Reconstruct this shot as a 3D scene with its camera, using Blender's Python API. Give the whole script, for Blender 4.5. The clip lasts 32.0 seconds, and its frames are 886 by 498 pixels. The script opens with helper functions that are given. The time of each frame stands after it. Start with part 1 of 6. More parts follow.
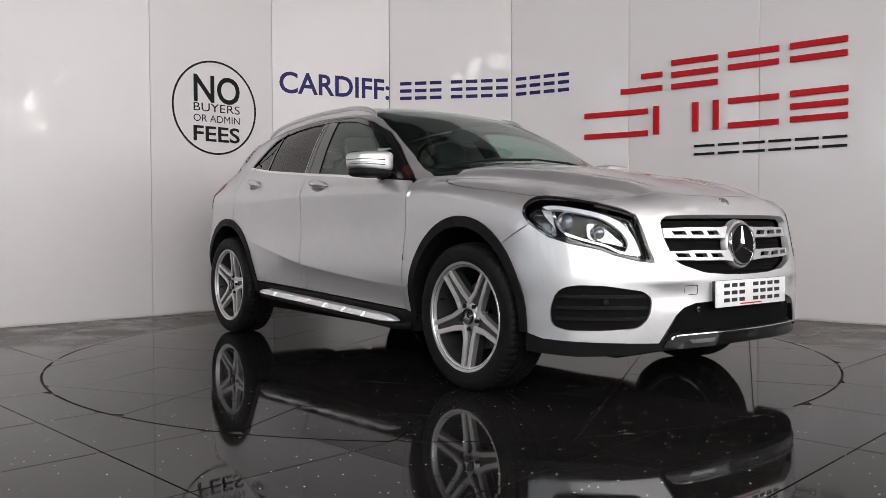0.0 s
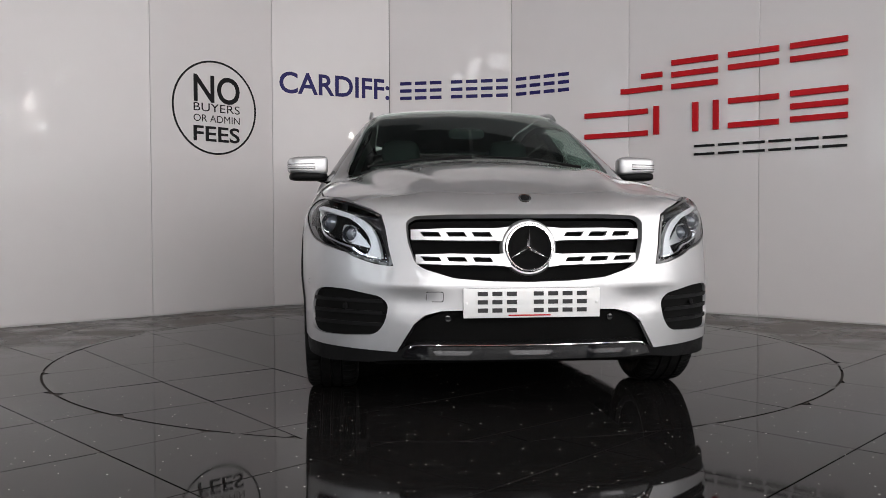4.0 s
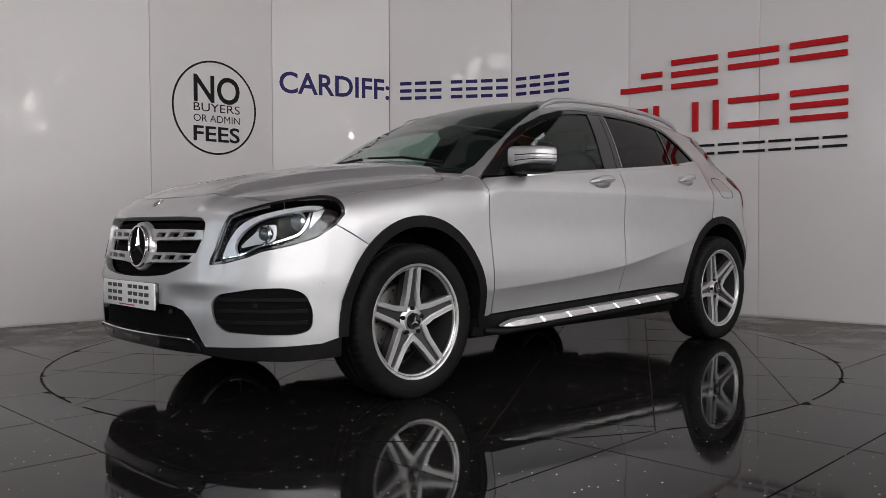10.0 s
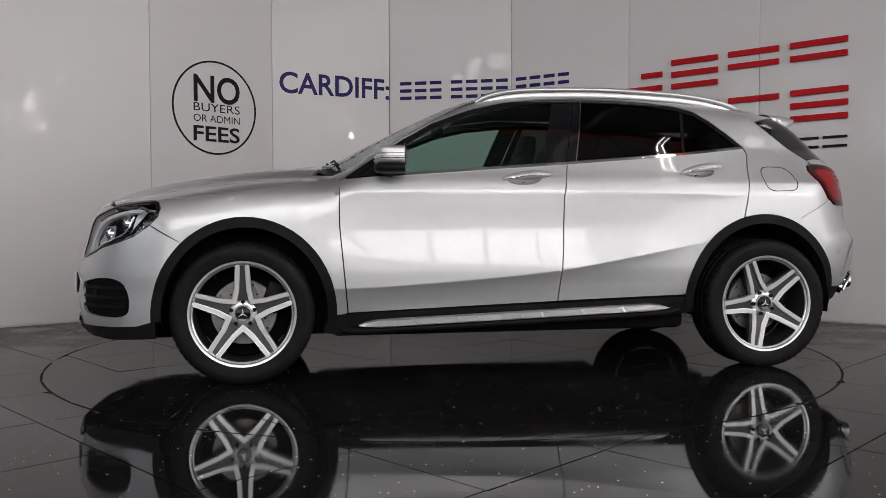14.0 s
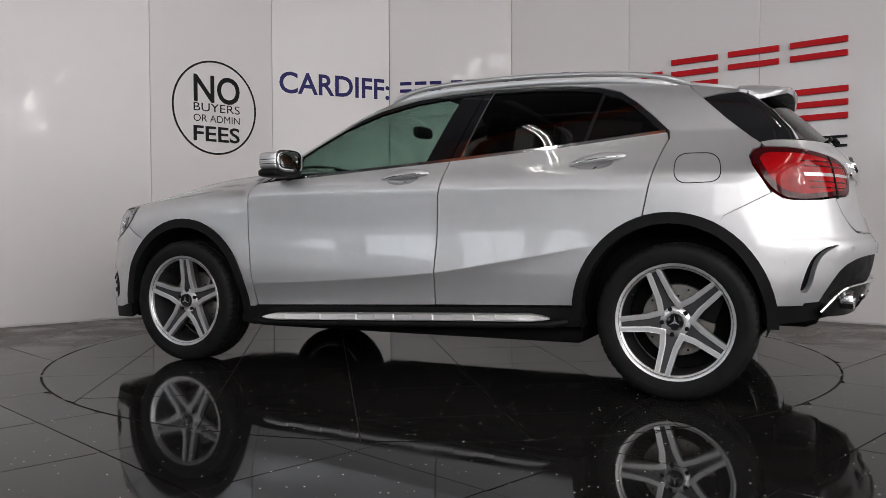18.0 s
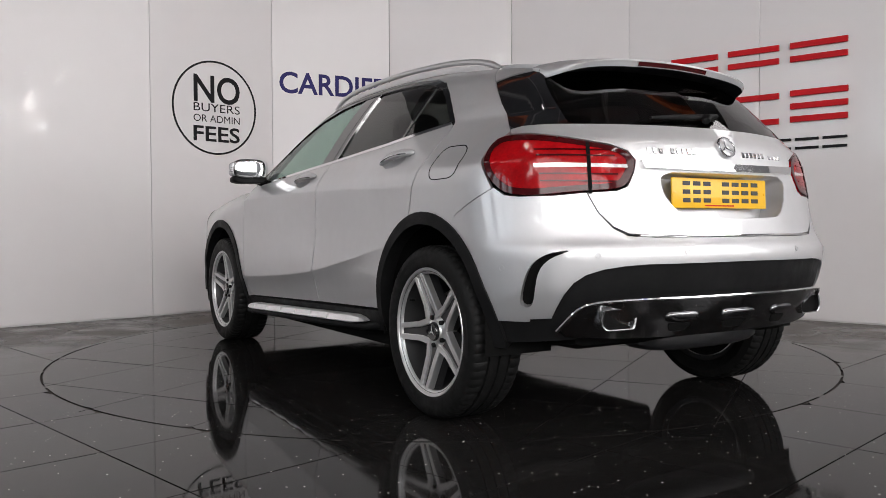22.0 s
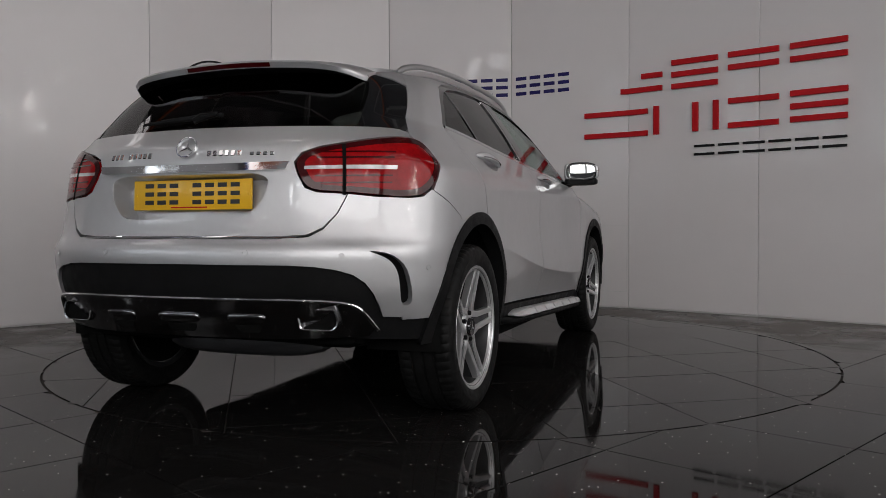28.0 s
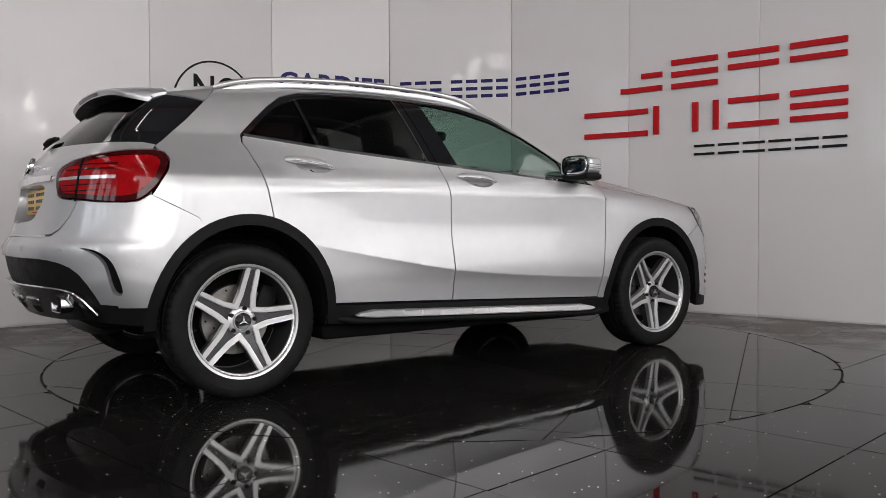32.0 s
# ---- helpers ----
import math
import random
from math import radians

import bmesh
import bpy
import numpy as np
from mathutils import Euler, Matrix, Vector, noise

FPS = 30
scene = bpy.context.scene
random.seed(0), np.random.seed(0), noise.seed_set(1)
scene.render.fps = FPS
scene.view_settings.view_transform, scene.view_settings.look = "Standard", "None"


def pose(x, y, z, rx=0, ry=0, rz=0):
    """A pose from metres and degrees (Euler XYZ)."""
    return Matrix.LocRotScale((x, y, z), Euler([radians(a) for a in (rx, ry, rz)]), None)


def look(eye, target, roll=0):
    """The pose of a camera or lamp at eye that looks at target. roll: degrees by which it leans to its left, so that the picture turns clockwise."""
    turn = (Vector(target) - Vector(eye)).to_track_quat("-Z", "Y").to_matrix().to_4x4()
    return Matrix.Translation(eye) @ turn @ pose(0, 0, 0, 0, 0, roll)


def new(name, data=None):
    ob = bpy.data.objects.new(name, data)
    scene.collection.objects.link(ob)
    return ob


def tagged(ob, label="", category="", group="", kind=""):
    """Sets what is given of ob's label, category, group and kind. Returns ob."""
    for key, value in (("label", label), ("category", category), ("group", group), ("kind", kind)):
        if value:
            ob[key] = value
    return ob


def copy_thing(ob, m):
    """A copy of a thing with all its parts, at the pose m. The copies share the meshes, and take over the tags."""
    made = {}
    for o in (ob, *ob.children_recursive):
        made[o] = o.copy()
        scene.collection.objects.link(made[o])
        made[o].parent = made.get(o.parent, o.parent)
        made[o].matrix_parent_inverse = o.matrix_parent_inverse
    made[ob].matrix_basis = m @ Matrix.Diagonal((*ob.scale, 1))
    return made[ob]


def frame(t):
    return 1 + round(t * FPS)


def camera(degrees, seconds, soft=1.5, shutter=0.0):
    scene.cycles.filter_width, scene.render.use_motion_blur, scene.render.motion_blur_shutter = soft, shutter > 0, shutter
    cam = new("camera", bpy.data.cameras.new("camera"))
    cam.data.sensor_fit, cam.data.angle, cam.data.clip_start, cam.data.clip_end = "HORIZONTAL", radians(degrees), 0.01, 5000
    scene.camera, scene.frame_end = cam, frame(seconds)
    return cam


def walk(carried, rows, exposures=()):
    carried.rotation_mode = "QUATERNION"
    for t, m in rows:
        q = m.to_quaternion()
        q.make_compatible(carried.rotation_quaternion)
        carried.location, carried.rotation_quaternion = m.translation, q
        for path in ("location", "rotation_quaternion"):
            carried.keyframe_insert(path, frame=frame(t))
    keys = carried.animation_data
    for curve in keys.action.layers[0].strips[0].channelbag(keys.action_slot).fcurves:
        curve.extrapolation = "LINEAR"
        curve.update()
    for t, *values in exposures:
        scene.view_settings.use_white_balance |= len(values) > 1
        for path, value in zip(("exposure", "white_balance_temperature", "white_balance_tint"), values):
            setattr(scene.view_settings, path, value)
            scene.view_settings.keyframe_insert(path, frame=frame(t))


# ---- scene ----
from mathutils.geometry import delaunay_2d_cdt

# ------------------------------------------------------------------ camera
cam = camera(56.32, 32.0, soft=0.85)
EYE = Vector((0.0, -5.1107, 0.7556))
VIEW = look(EYE, EYE + Vector((0.0016, 0.9996, -0.0279)), -0.21)
walk(cam, [(0.0, VIEW), (32.0, VIEW)], exposures=[(0.0, 0.29), (2.0, 0.23), (3.0, 0.11), (6.0, -0.07), (8.0, -0.25), (10.0, -0.27), (12.0, -0.24), (13.0, -0.22), (14.0, -0.37), (17.0, -0.35), (18.0, -0.06), (20.0, 0.10), (21.0, 0.27), (22.0, 0.25), (23.0, -0.06), (24.0, -0.41), (25.0, -0.62), (28.0, -0.67), (29.0, -0.24), (30.0, -0.15), (31.0, -0.07), (32.0, -0.07)])

# ------------------------------------------------------------------ world and lights
world = bpy.data.worlds.new("world")
scene.world = world
world.use_nodes = True
world.node_tree.nodes["Background"].inputs[0].default_value = (0.75, 0.82, 0.95, 1)
world.node_tree.nodes["Background"].inputs[1].default_value = 0.1


def area_lamp(name, loc, target, sx, sy, watts, colour=(1, 1, 1)):
    la = bpy.data.lights.new(name, "AREA")
    la.shape, la.size, la.size_y, la.energy, la.color = "RECTANGLE", sx, sy, watts, colour
    ob = new(name, la)
    ob.matrix_world = look(loc, target)
    return ob


HALL_X, HALL_Y0, HALL_Y1, HALL_Z = 8.5, -13.0, 5.0, 6.6
GLAZING_WATTS, SIDE_WATTS, ROOF_GLOW, DAY_GLOW = 860.0, 430.0, 3.0, 3.0

# ------------------------------------------------------------------ materials


def material(name, colour, rough=0.5, metal=0.0, coat=0.0, spec=0.5, var=0.0, scale=8.0, bump=0.0, bscale=200.0,
             rvar=0.0, emit=0.0, coat_rough=0.03, dist=0.002):
    """A principled material with two scales of colour noise, roughness noise and fine relief."""
    m = bpy.data.materials.new(name)
    m.use_nodes = True
    nt = m.node_tree
    b = nt.nodes["Principled BSDF"]
    b.inputs["Base Color"].default_value = (*colour, 1)
    b.inputs["Roughness"].default_value = rough
    b.inputs["Metallic"].default_value = metal
    b.inputs["Coat Weight"].default_value = coat
    b.inputs["Coat Roughness"].default_value = coat_rough
    b.inputs["Specular IOR Level"].default_value = spec
    if emit:
        b.inputs["Emission Color"].default_value = (*colour, 1)
        b.inputs["Emission Strength"].default_value = emit
    tc = nt.nodes.new("ShaderNodeTexCoord")

    def noise_node(sc, detail=4.0):
        n = nt.nodes.new("ShaderNodeTexNoise")
        n.inputs["Scale"].default_value, n.inputs["Detail"].default_value = sc, detail
        nt.links.new(tc.outputs["Object"], n.inputs["Vector"])
        return n

    def ramp(src, lo, hi):
        r = nt.nodes.new("ShaderNodeMapRange")
        r.inputs["From Min"].default_value, r.inputs["From Max"].default_value = 0.3, 0.7
        r.inputs["To Min"].default_value, r.inputs["To Max"].default_value = lo, hi
        nt.links.new(src, r.inputs["Value"])
        return r.outputs["Result"]

    if var:
        a, c = noise_node(scale), noise_node(scale * 9)
        add = nt.nodes.new("ShaderNodeMath")
        add.operation = "ADD"
        nt.links.new(ramp(a.outputs["Fac"], -var, var), add.inputs[0])
        nt.links.new(ramp(c.outputs["Fac"], -var * 0.5, var * 0.5), add.inputs[1])
        mul = nt.nodes.new("ShaderNodeVectorMath")
        mul.operation = "SCALE"
        mul.inputs[0].default_value = colour
        plus = nt.nodes.new("ShaderNodeMath")
        plus.operation = "ADD"
        plus.inputs[1].default_value = 1.0
        nt.links.new(add.outputs[0], plus.inputs[0])
        nt.links.new(plus.outputs[0], mul.inputs["Scale"])
        nt.links.new(mul.outputs[0], b.inputs["Base Color"])
    if rvar:
        n = noise_node(scale * 2.3)
        nt.links.new(ramp(n.outputs["Fac"], max(0.0, rough - rvar), rough + rvar), b.inputs["Roughness"])
    if bump:
        n = noise_node(bscale, 2.0)
        bp = nt.nodes.new("ShaderNodeBump")
        bp.inputs["Strength"].default_value, bp.inputs["Distance"].default_value = bump, dist
        nt.links.new(n.outputs["Fac"], bp.inputs["Height"])
        nt.links.new(bp.outputs["Normal"], b.inputs["Normal"])
    return m


def glass_material(name, tint, ior=1.5, gloss=0.0):
    """Tinted pane: clear tint with a mirror gloss that grows at grazing angles."""
    m = bpy.data.materials.new(name)
    m.use_nodes = True
    nt = m.node_tree
    nt.nodes.remove(nt.nodes["Principled BSDF"])
    out = nt.nodes["Material Output"]
    tr, gl = nt.nodes.new("ShaderNodeBsdfTransparent"), nt.nodes.new("ShaderNodeBsdfGlossy")
    mx, lw = nt.nodes.new("ShaderNodeMixShader"), nt.nodes.new("ShaderNodeLayerWeight")
    pw, fr = nt.nodes.new("ShaderNodeMath"), nt.nodes.new("ShaderNodeMapRange")
    lw.inputs["Blend"].default_value = 0.5
    pw.operation, pw.inputs[1].default_value = "POWER", 5.0
    fr.inputs["To Min"].default_value = ((ior - 1) / (ior + 1)) ** 2
    nt.links.new(lw.outputs["Facing"], pw.inputs[0])
    nt.links.new(pw.outputs[0], fr.inputs["Value"])
    tr.inputs[0].default_value = (*tint, 1)
    gl.inputs["Roughness"].default_value = gloss
    nt.links.new(fr.outputs[0], mx.inputs[0])
    nt.links.new(tr.outputs[0], mx.inputs[1])
    nt.links.new(gl.outputs[0], mx.inputs[2])
    nt.links.new(mx.outputs[0], out.inputs[0])
    return m


M_PAINT = material("silver_paint", (0.61, 0.61, 0.622), 0.50, 0.84, 1.0, coat_rough=0.012, var=0.03, scale=2.0, bump=0.04, bscale=1500, dist=0.0004)
M_CHROME = material("chrome", (0.82, 0.82, 0.83), 0.08, 1.0, rvar=0.04)
M_SATIN = material("satin_aluminium", (0.60, 0.60, 0.61), 0.32, 0.85, var=0.02, scale=3)
M_PLASTIC = material("black_plastic", (0.009, 0.009, 0.0094), 0.5, var=0.15, spec=0.09, bump=0.12, bscale=900, rvar=0.1)
M_GLOSS = material("gloss_black", (0.006, 0.006, 0.007), 0.08, 0.0, 0.6)
M_RUBBER = material("tyre_rubber", (0.0075, 0.0075, 0.0075), 0.55, var=0.25, spec=0.13, scale=14, bump=0.15, bscale=300, rvar=0.12)
M_RIM = material("machined_alloy", (0.66, 0.66, 0.665), 0.32, 0.8, 0.2, var=0.03, scale=6)
M_BARREL = material("painted_barrel", (0.06, 0.06, 0.062), 0.42, 0.6, 0.2, var=0.08, scale=9)
M_RIMDARK = material("grey_alloy", (0.045, 0.045, 0.048), 0.40, 0.5, 0.3, var=0.1, rvar=0.08)
M_DISC = material("brake_steel", (0.20, 0.19, 0.18), 0.42, 0.8, var=0.15, scale=40)
M_DARK = material("dark_cavity", (0.005, 0.005, 0.005), 0.85, var=0.2, spec=0.08)
M_GLASS = glass_material("window_glass", (0.72, 0.82, 0.78), 1.5)
M_PRIVACY = glass_material("privacy_glass", (0.30, 0.28, 0.28), 1.5)
M_LENS = glass_material("clear_lens", (0.97, 0.98, 0.99), 1.2)
M_RED = material("red_lens", (0.27, 0.002, 0.004), 0.10, 0.0, 0.28, spec=0.15, var=0.25, scale=12)
M_REDDARK = material("dark_red_lens", (0.040, 0.001, 0.002), 0.08, 0.0, 0.35, spec=0.2, var=0.2, scale=12)
M_WHITEPLATE = material("white_plate", (0.80, 0.80, 0.80), 0.35, coat=0.3, var=0.02)
M_YELLOWPLATE = material("yellow_plate", (0.80, 0.46, 0.015), 0.35, coat=0.3, var=0.02)
M_CHAR = material("black_characters", (0.012, 0.012, 0.014), 0.4, var=0.05)
M_SEAT = material("black_upholstery", (0.02, 0.02, 0.021), 0.7, var=0.2, scale=20, bump=0.2)
M_LINING = material("grey_headlining", (0.30, 0.30, 0.29), 0.9, var=0.05)
M_WALL = material("white_laminate", (0.69, 0.665, 0.668), 0.35, coat=0.32, spec=0.1, coat_rough=0.015, var=0.012, scale=0.8)
M_JOINT = material("grey_joint", (0.60, 0.60, 0.59), 0.6, var=0.1)
M_REDSIGN = material("red_acrylic", (0.47, 0.004, 0.009), 0.45, spec=0.2, var=0.05, scale=3)
M_BLACKSIGN = material("black_acrylic", (0.008, 0.008, 0.009), 0.4, spec=0.15, var=0.05)
M_BLUESIGN = material("navy_vinyl", (0.017, 0.014, 0.105), 0.4, var=0.06, spec=0.15)
M_ROOFLIGHT = material("roof_light_diffuser", (1.0, 0.965, 0.96), 0.5, emit=ROOF_GLOW)
M_FROSTED = material("frosted_pane", (0.9, 0.9, 0.9), 0.5, var=0.03)
M_TUBE = material("fluorescent_tube", (1.0, 0.97, 0.94), 0.4, emit=34.0)
M_WALLTUBE = material("bright_tube", (1.0, 0.97, 0.94), 0.4, emit=110.0)
M_SKYPANE = material("bright_sky_pane", (0.95, 0.98, 1.0), 0.4, emit=14.0)
M_DAYPANE = material("daylit_pane", (0.86, 0.93, 1.0), 0.3, emit=DAY_GLOW)
M_HALLWALL = material("hall_cladding", (0.24, 0.24, 0.25), 0.7, var=0.1, scale=0.7)
M_CEIL = material("hall_roof_sheet", (0.20, 0.20, 0.21), 0.7, var=0.15, scale=0.6)
M_BLUEBEAM = material("blue_racking", (0.02, 0.06, 0.25), 0.5, var=0.15)
M_PIPE = material("pipe_steel", (0.42, 0.42, 0.43), 0.2, 1.0, rvar=0.05)
M_BLACKCHROME = material("black_chrome", (0.34, 0.34, 0.35), 0.12, 1.0, rvar=0.04)
M_BEAM = material("red_oxide_steel", (0.45, 0.10, 0.03), 0.5, var=0.15)
M_GROUT = material("dark_grout", (0.05, 0.042, 0.037), 0.85, var=0.2, scale=10)


def tile_material():
    """Polished black granite with bright flecks, dust towards the wall and light scratches."""
    m = material("black_granite", (0.012, 0.012, 0.0125), 0.05)
    m.node_tree.nodes["Principled BSDF"].inputs["IOR"].default_value = 1.25
    nt = m.node_tree
    b = nt.nodes["Principled BSDF"]
    geo = nt.nodes.new("ShaderNodeNewGeometry")
    vo = nt.nodes.new("ShaderNodeTexVoronoi")
    vo.inputs["Scale"].default_value = 40.0
    nt.links.new(geo.outputs["Position"], vo.inputs["Vector"])
    lt = nt.nodes.new("ShaderNodeMath")
    lt.operation, lt.inputs[1].default_value = "LESS_THAN", 0.12
    nt.links.new(vo.outputs["Distance"], lt.inputs[0])
    sep = nt.nodes.new("ShaderNodeSeparateColor")
    nt.links.new(vo.outputs["Color"], sep.inputs[0])
    gt = nt.nodes.new("ShaderNodeMath")
    gt.operation, gt.inputs[1].default_value = "GREATER_THAN", 0.80
    nt.links.new(sep.outputs[0], gt.inputs[0])
    fl = nt.nodes.new("ShaderNodeMath")
    fl.operation = "MULTIPLY"
    nt.links.new(lt.outputs[0], fl.inputs[0])
    nt.links.new(gt.outputs[0], fl.inputs[1])
    n1 = nt.nodes.new("ShaderNodeTexNoise")
    n1.inputs["Scale"].default_value, n1.inputs["Detail"].default_value = 2.2, 8.0
    nt.links.new(geo.outputs["Position"], n1.inputs["Vector"])
    base = nt.nodes.new("ShaderNodeMix")
    base.data_type = "RGBA"
    base.inputs["A"].default_value, base.inputs["B"].default_value = (0.006, 0.006, 0.0062, 1), (0.017, 0.0155, 0.0148, 1)
    nt.links.new(n1.outputs["Fac"], base.inputs["Factor"])
    mix = nt.nodes.new("ShaderNodeMix")
    mix.data_type = "RGBA"
    mix.inputs["B"].default_value = (0.95, 0.93, 0.88, 1)
    nt.links.new(base.outputs["Result"], mix.inputs["A"])
    nt.links.new(fl.outputs[0], mix.inputs["Factor"])
    nt.links.new(mix.outputs["Result"], b.inputs["Base Color"])
    # dust on the still floor towards the wall
    xyz = nt.nodes.new("ShaderNodeSeparateXYZ")
    nt.links.new(geo.outputs["Position"], xyz.inputs[0])
    ln = nt.nodes.new("ShaderNodeVectorMath")
    ln.operation = "LENGTH"
    nt.links.new(geo.outputs["Position"], ln.inputs[0])

    def step_node(src, a, c):
        q = nt.nodes.new("ShaderNodeMapRange")
        q.inputs["From Min"].default_value, q.inputs["From Max"].default_value = a, c
        nt.links.new(src, q.inputs["Value"])
        return q.outputs["Result"]

    def times(p, q):
        k = nt.nodes.new("ShaderNodeMath")
        k.operation = "MULTIPLY"
        nt.links.new(p, k.inputs[0])
        nt.links.new(q, k.inputs[1])
        return k.outputs[0]

    dust = times(times(step_node(ln.outputs["Value"], 2.24, 2.30), step_node(xyz.outputs[1], -0.9, 0.6)), step_node(n1.outputs["Fac"], 0.3, 0.55))
    dm = nt.nodes.new("ShaderNodeMix")
    dm.data_type = "RGBA"
    dm.inputs["B"].default_value = (0.095, 0.082, 0.073, 1)
    nt.links.new(mix.outputs["Result"], dm.inputs["A"])
    nt.links.new(dust, dm.inputs["Factor"])
    nt.links.new(dm.outputs["Result"], b.inputs["Base Color"])
    r = nt.nodes.new("ShaderNodeMapRange")
    r.inputs["From Min"].default_value, r.inputs["From Max"].default_value = 0.35, 0.75
    r.inputs["To Min"].default_value, r.inputs["To Max"].default_value = 0.02, 0.10
    nt.links.new(n1.outputs["Fac"], r.inputs["Value"])
    ra = nt.nodes.new("ShaderNodeMath")
    ra.operation, ra.inputs[1].default_value = "MULTIPLY_ADD", 0.30
    nt.links.new(dust, ra.inputs[0])
    nt.links.new(r.outputs["Result"], ra.inputs[2])
    nt.links.new(ra.outputs[0], b.inputs["Roughness"])
    return m


M_TILE = tile_material()

# ------------------------------------------------------------------ mesh helpers


def mesh_object(name, verts, faces, mats, parent=None, face_mats=None, normals=None, smooth=False, label=""):
    me = bpy.data.meshes.new(name)
    me.from_pydata([tuple(v) for v in verts], [], [tuple(f) for f in faces])
    for m in (mats if isinstance(mats, (list, tuple)) else [mats]):
        me.materials.append(m)
    if face_mats is not None:
        me.polygons.foreach_set("material_index", list(face_mats))
    if smooth:
        me.polygons.foreach_set("use_smooth", [True] * len(me.polygons))
    if normals is not None:
        me.polygons.foreach_set("use_smooth", [True] * len(me.polygons))
        me.normals_split_custom_set(normals)
    me.update()
    ob = new(name, me)
    if parent is not None:
        ob.parent = parent
    if label:
        ob["label"] = label
    return ob


def part(name, bm, mat, parent=None, label="", sharp=40):
    """Links a bmesh as one mesh object under a thing or a part."""
    me = bpy.data.meshes.new(name)
    bmesh.ops.recalc_face_normals(bm, faces=bm.faces)
    bm.to_mesh(me)
    bm.free()
    for m in (mat if isinstance(mat, (list, tuple)) else [mat]):
        me.materials.append(m)
    if sharp:
        me.polygons.foreach_set("use_smooth", [True] * len(me.polygons))
        me.set_sharp_from_angle(angle=radians(sharp))
    ob = new(name, me)
    if parent is not None:
        ob.parent = parent
    if label:
        ob["label"] = label
    return ob


def bm_box(sx, sy, sz, m=Matrix(), bevel=0.0, seg=2, bm=None):
    own = bmesh.new()
    bmesh.ops.create_cube(own, size=1.0, matrix=Matrix.Diagonal((sx, sy, sz, 1)))
    if bevel:
        bmesh.ops.bevel(own, geom=own.edges[:], offset=bevel, segments=seg, affect="EDGES", profile=0.5)
    bmesh.ops.transform(own, matrix=m, verts=own.verts)
    return own if bm is None else join(bm, own)


def join(bm, other):
    me = bpy.data.meshes.new("tmp")
    other.to_mesh(me)
    other.free()
    bm.from_mesh(me)
    bpy.data.meshes.remove(me)
    return bm


def bm_lathe(profile, n=48, m=Matrix(), close=False):
    """Profile of (radius, along) turned about the local y axis."""
    bm = bmesh.new()
    rings = []
    for r, a in profile:
        rings.append([bm.verts.new((r * math.cos(2 * math.pi * i / n), a, r * math.sin(2 * math.pi * i / n))) for i in range(n)] if r > 1e-6
                     else [bm.verts.new((0, a, 0))])
    pairs = list(zip(rings, rings[1:])) + ([(rings[-1], rings[0])] if close else [])
    for p, q in pairs:
        for i in range(n):
            j = (i + 1) % n
            if len(p) == 1 and len(q) == 1:
                continue
            if len(p) == 1:
                bm.faces.new((p[0], q[i], q[j]))
            elif len(q) == 1:
                bm.faces.new((p[i], p[j], q[0]))
            else:
                bm.faces.new((p[i], p[j], q[j], q[i]))
    bmesh.ops.transform(bm, matrix=m, verts=bm.verts)
    return bm


def bm_prism(poly, depth, m=Matrix(), bevel=0.0, bm=None):
    """A polygon in local x, z, extruded along y by depth from 0."""
    own = bmesh.new()
    a = [own.verts.new((p[0], 0, p[1])) for p in poly]
    b = [own.verts.new((p[0], depth, p[1])) for p in poly]
    own.faces.new(a)
    own.faces.new(list(reversed(b)))
    for i in range(len(poly)):
        j = (i + 1) % len(poly)
        own.faces.new((a[i], b[i], b[j], a[j]))
    if bevel:
        bmesh.ops.bevel(own, geom=own.edges[:], offset=bevel, segments=2, affect="EDGES", profile=0.5)
    bmesh.ops.transform(own, matrix=m, verts=own.verts)
    return own if bm is None else join(bm, own)


def bm_tube(path, radius, n=10, flat=1.0, caps=True):
    """A tube along a list of points; radius may be a list. flat scales it in z."""
    bm = bmesh.new()
    pts = [Vector(p) for p in path]
    rad = radius if isinstance(radius, (list, tuple)) else [radius] * len(pts)
    rings = []
    for i, p in enumerate(pts):
        d = (pts[min(i + 1, len(pts) - 1)] - pts[max(i - 1, 0)]).normalized()
        s = d.cross(Vector((0, 0, 1)))
        s = s.normalized() if s.length > 1e-4 else Vector((1, 0, 0))
        u = s.cross(d)
        rings.append([bm.verts.new(p + rad[i] * (math.cos(2 * math.pi * k / n) * s + flat * math.sin(2 * math.pi * k / n) * u)) for k in range(n)])
    for p, q in zip(rings, rings[1:]):
        for k in range(n):
            bm.faces.new((p[k], p[(k + 1) % n], q[(k + 1) % n], q[k]))
    if caps:
        bm.faces.new(rings[0])
        bm.faces.new(list(reversed(rings[-1])))
    return bm


def inside(poly, pts):
    """Which points lie in a closed polygon."""
    p, q = np.asarray(poly), np.asarray(pts)
    res = np.zeros(len(q), bool)
    j = len(p) - 1
    for i in range(len(p)):
        cross = ((p[i, 1] > q[:, 1]) != (p[j, 1] > q[:, 1]))
        xx = (p[j, 0] - p[i, 0]) * (q[:, 1] - p[i, 1]) / (p[j, 1] - p[i, 1] + 1e-15) + p[i, 0]
        res ^= cross & (q[:, 0] < xx)
        j = i
    return res


def dense(poly, step):
    out = []
    for i in range(len(poly)):
        a, b = np.asarray(poly[i], float), np.asarray(poly[(i + 1) % len(poly)], float)
        n = max(1, int(np.ceil(np.linalg.norm(b - a) / step)))
        out += [a + (b - a) * k / n for k in range(n)]
    return np.array(out)


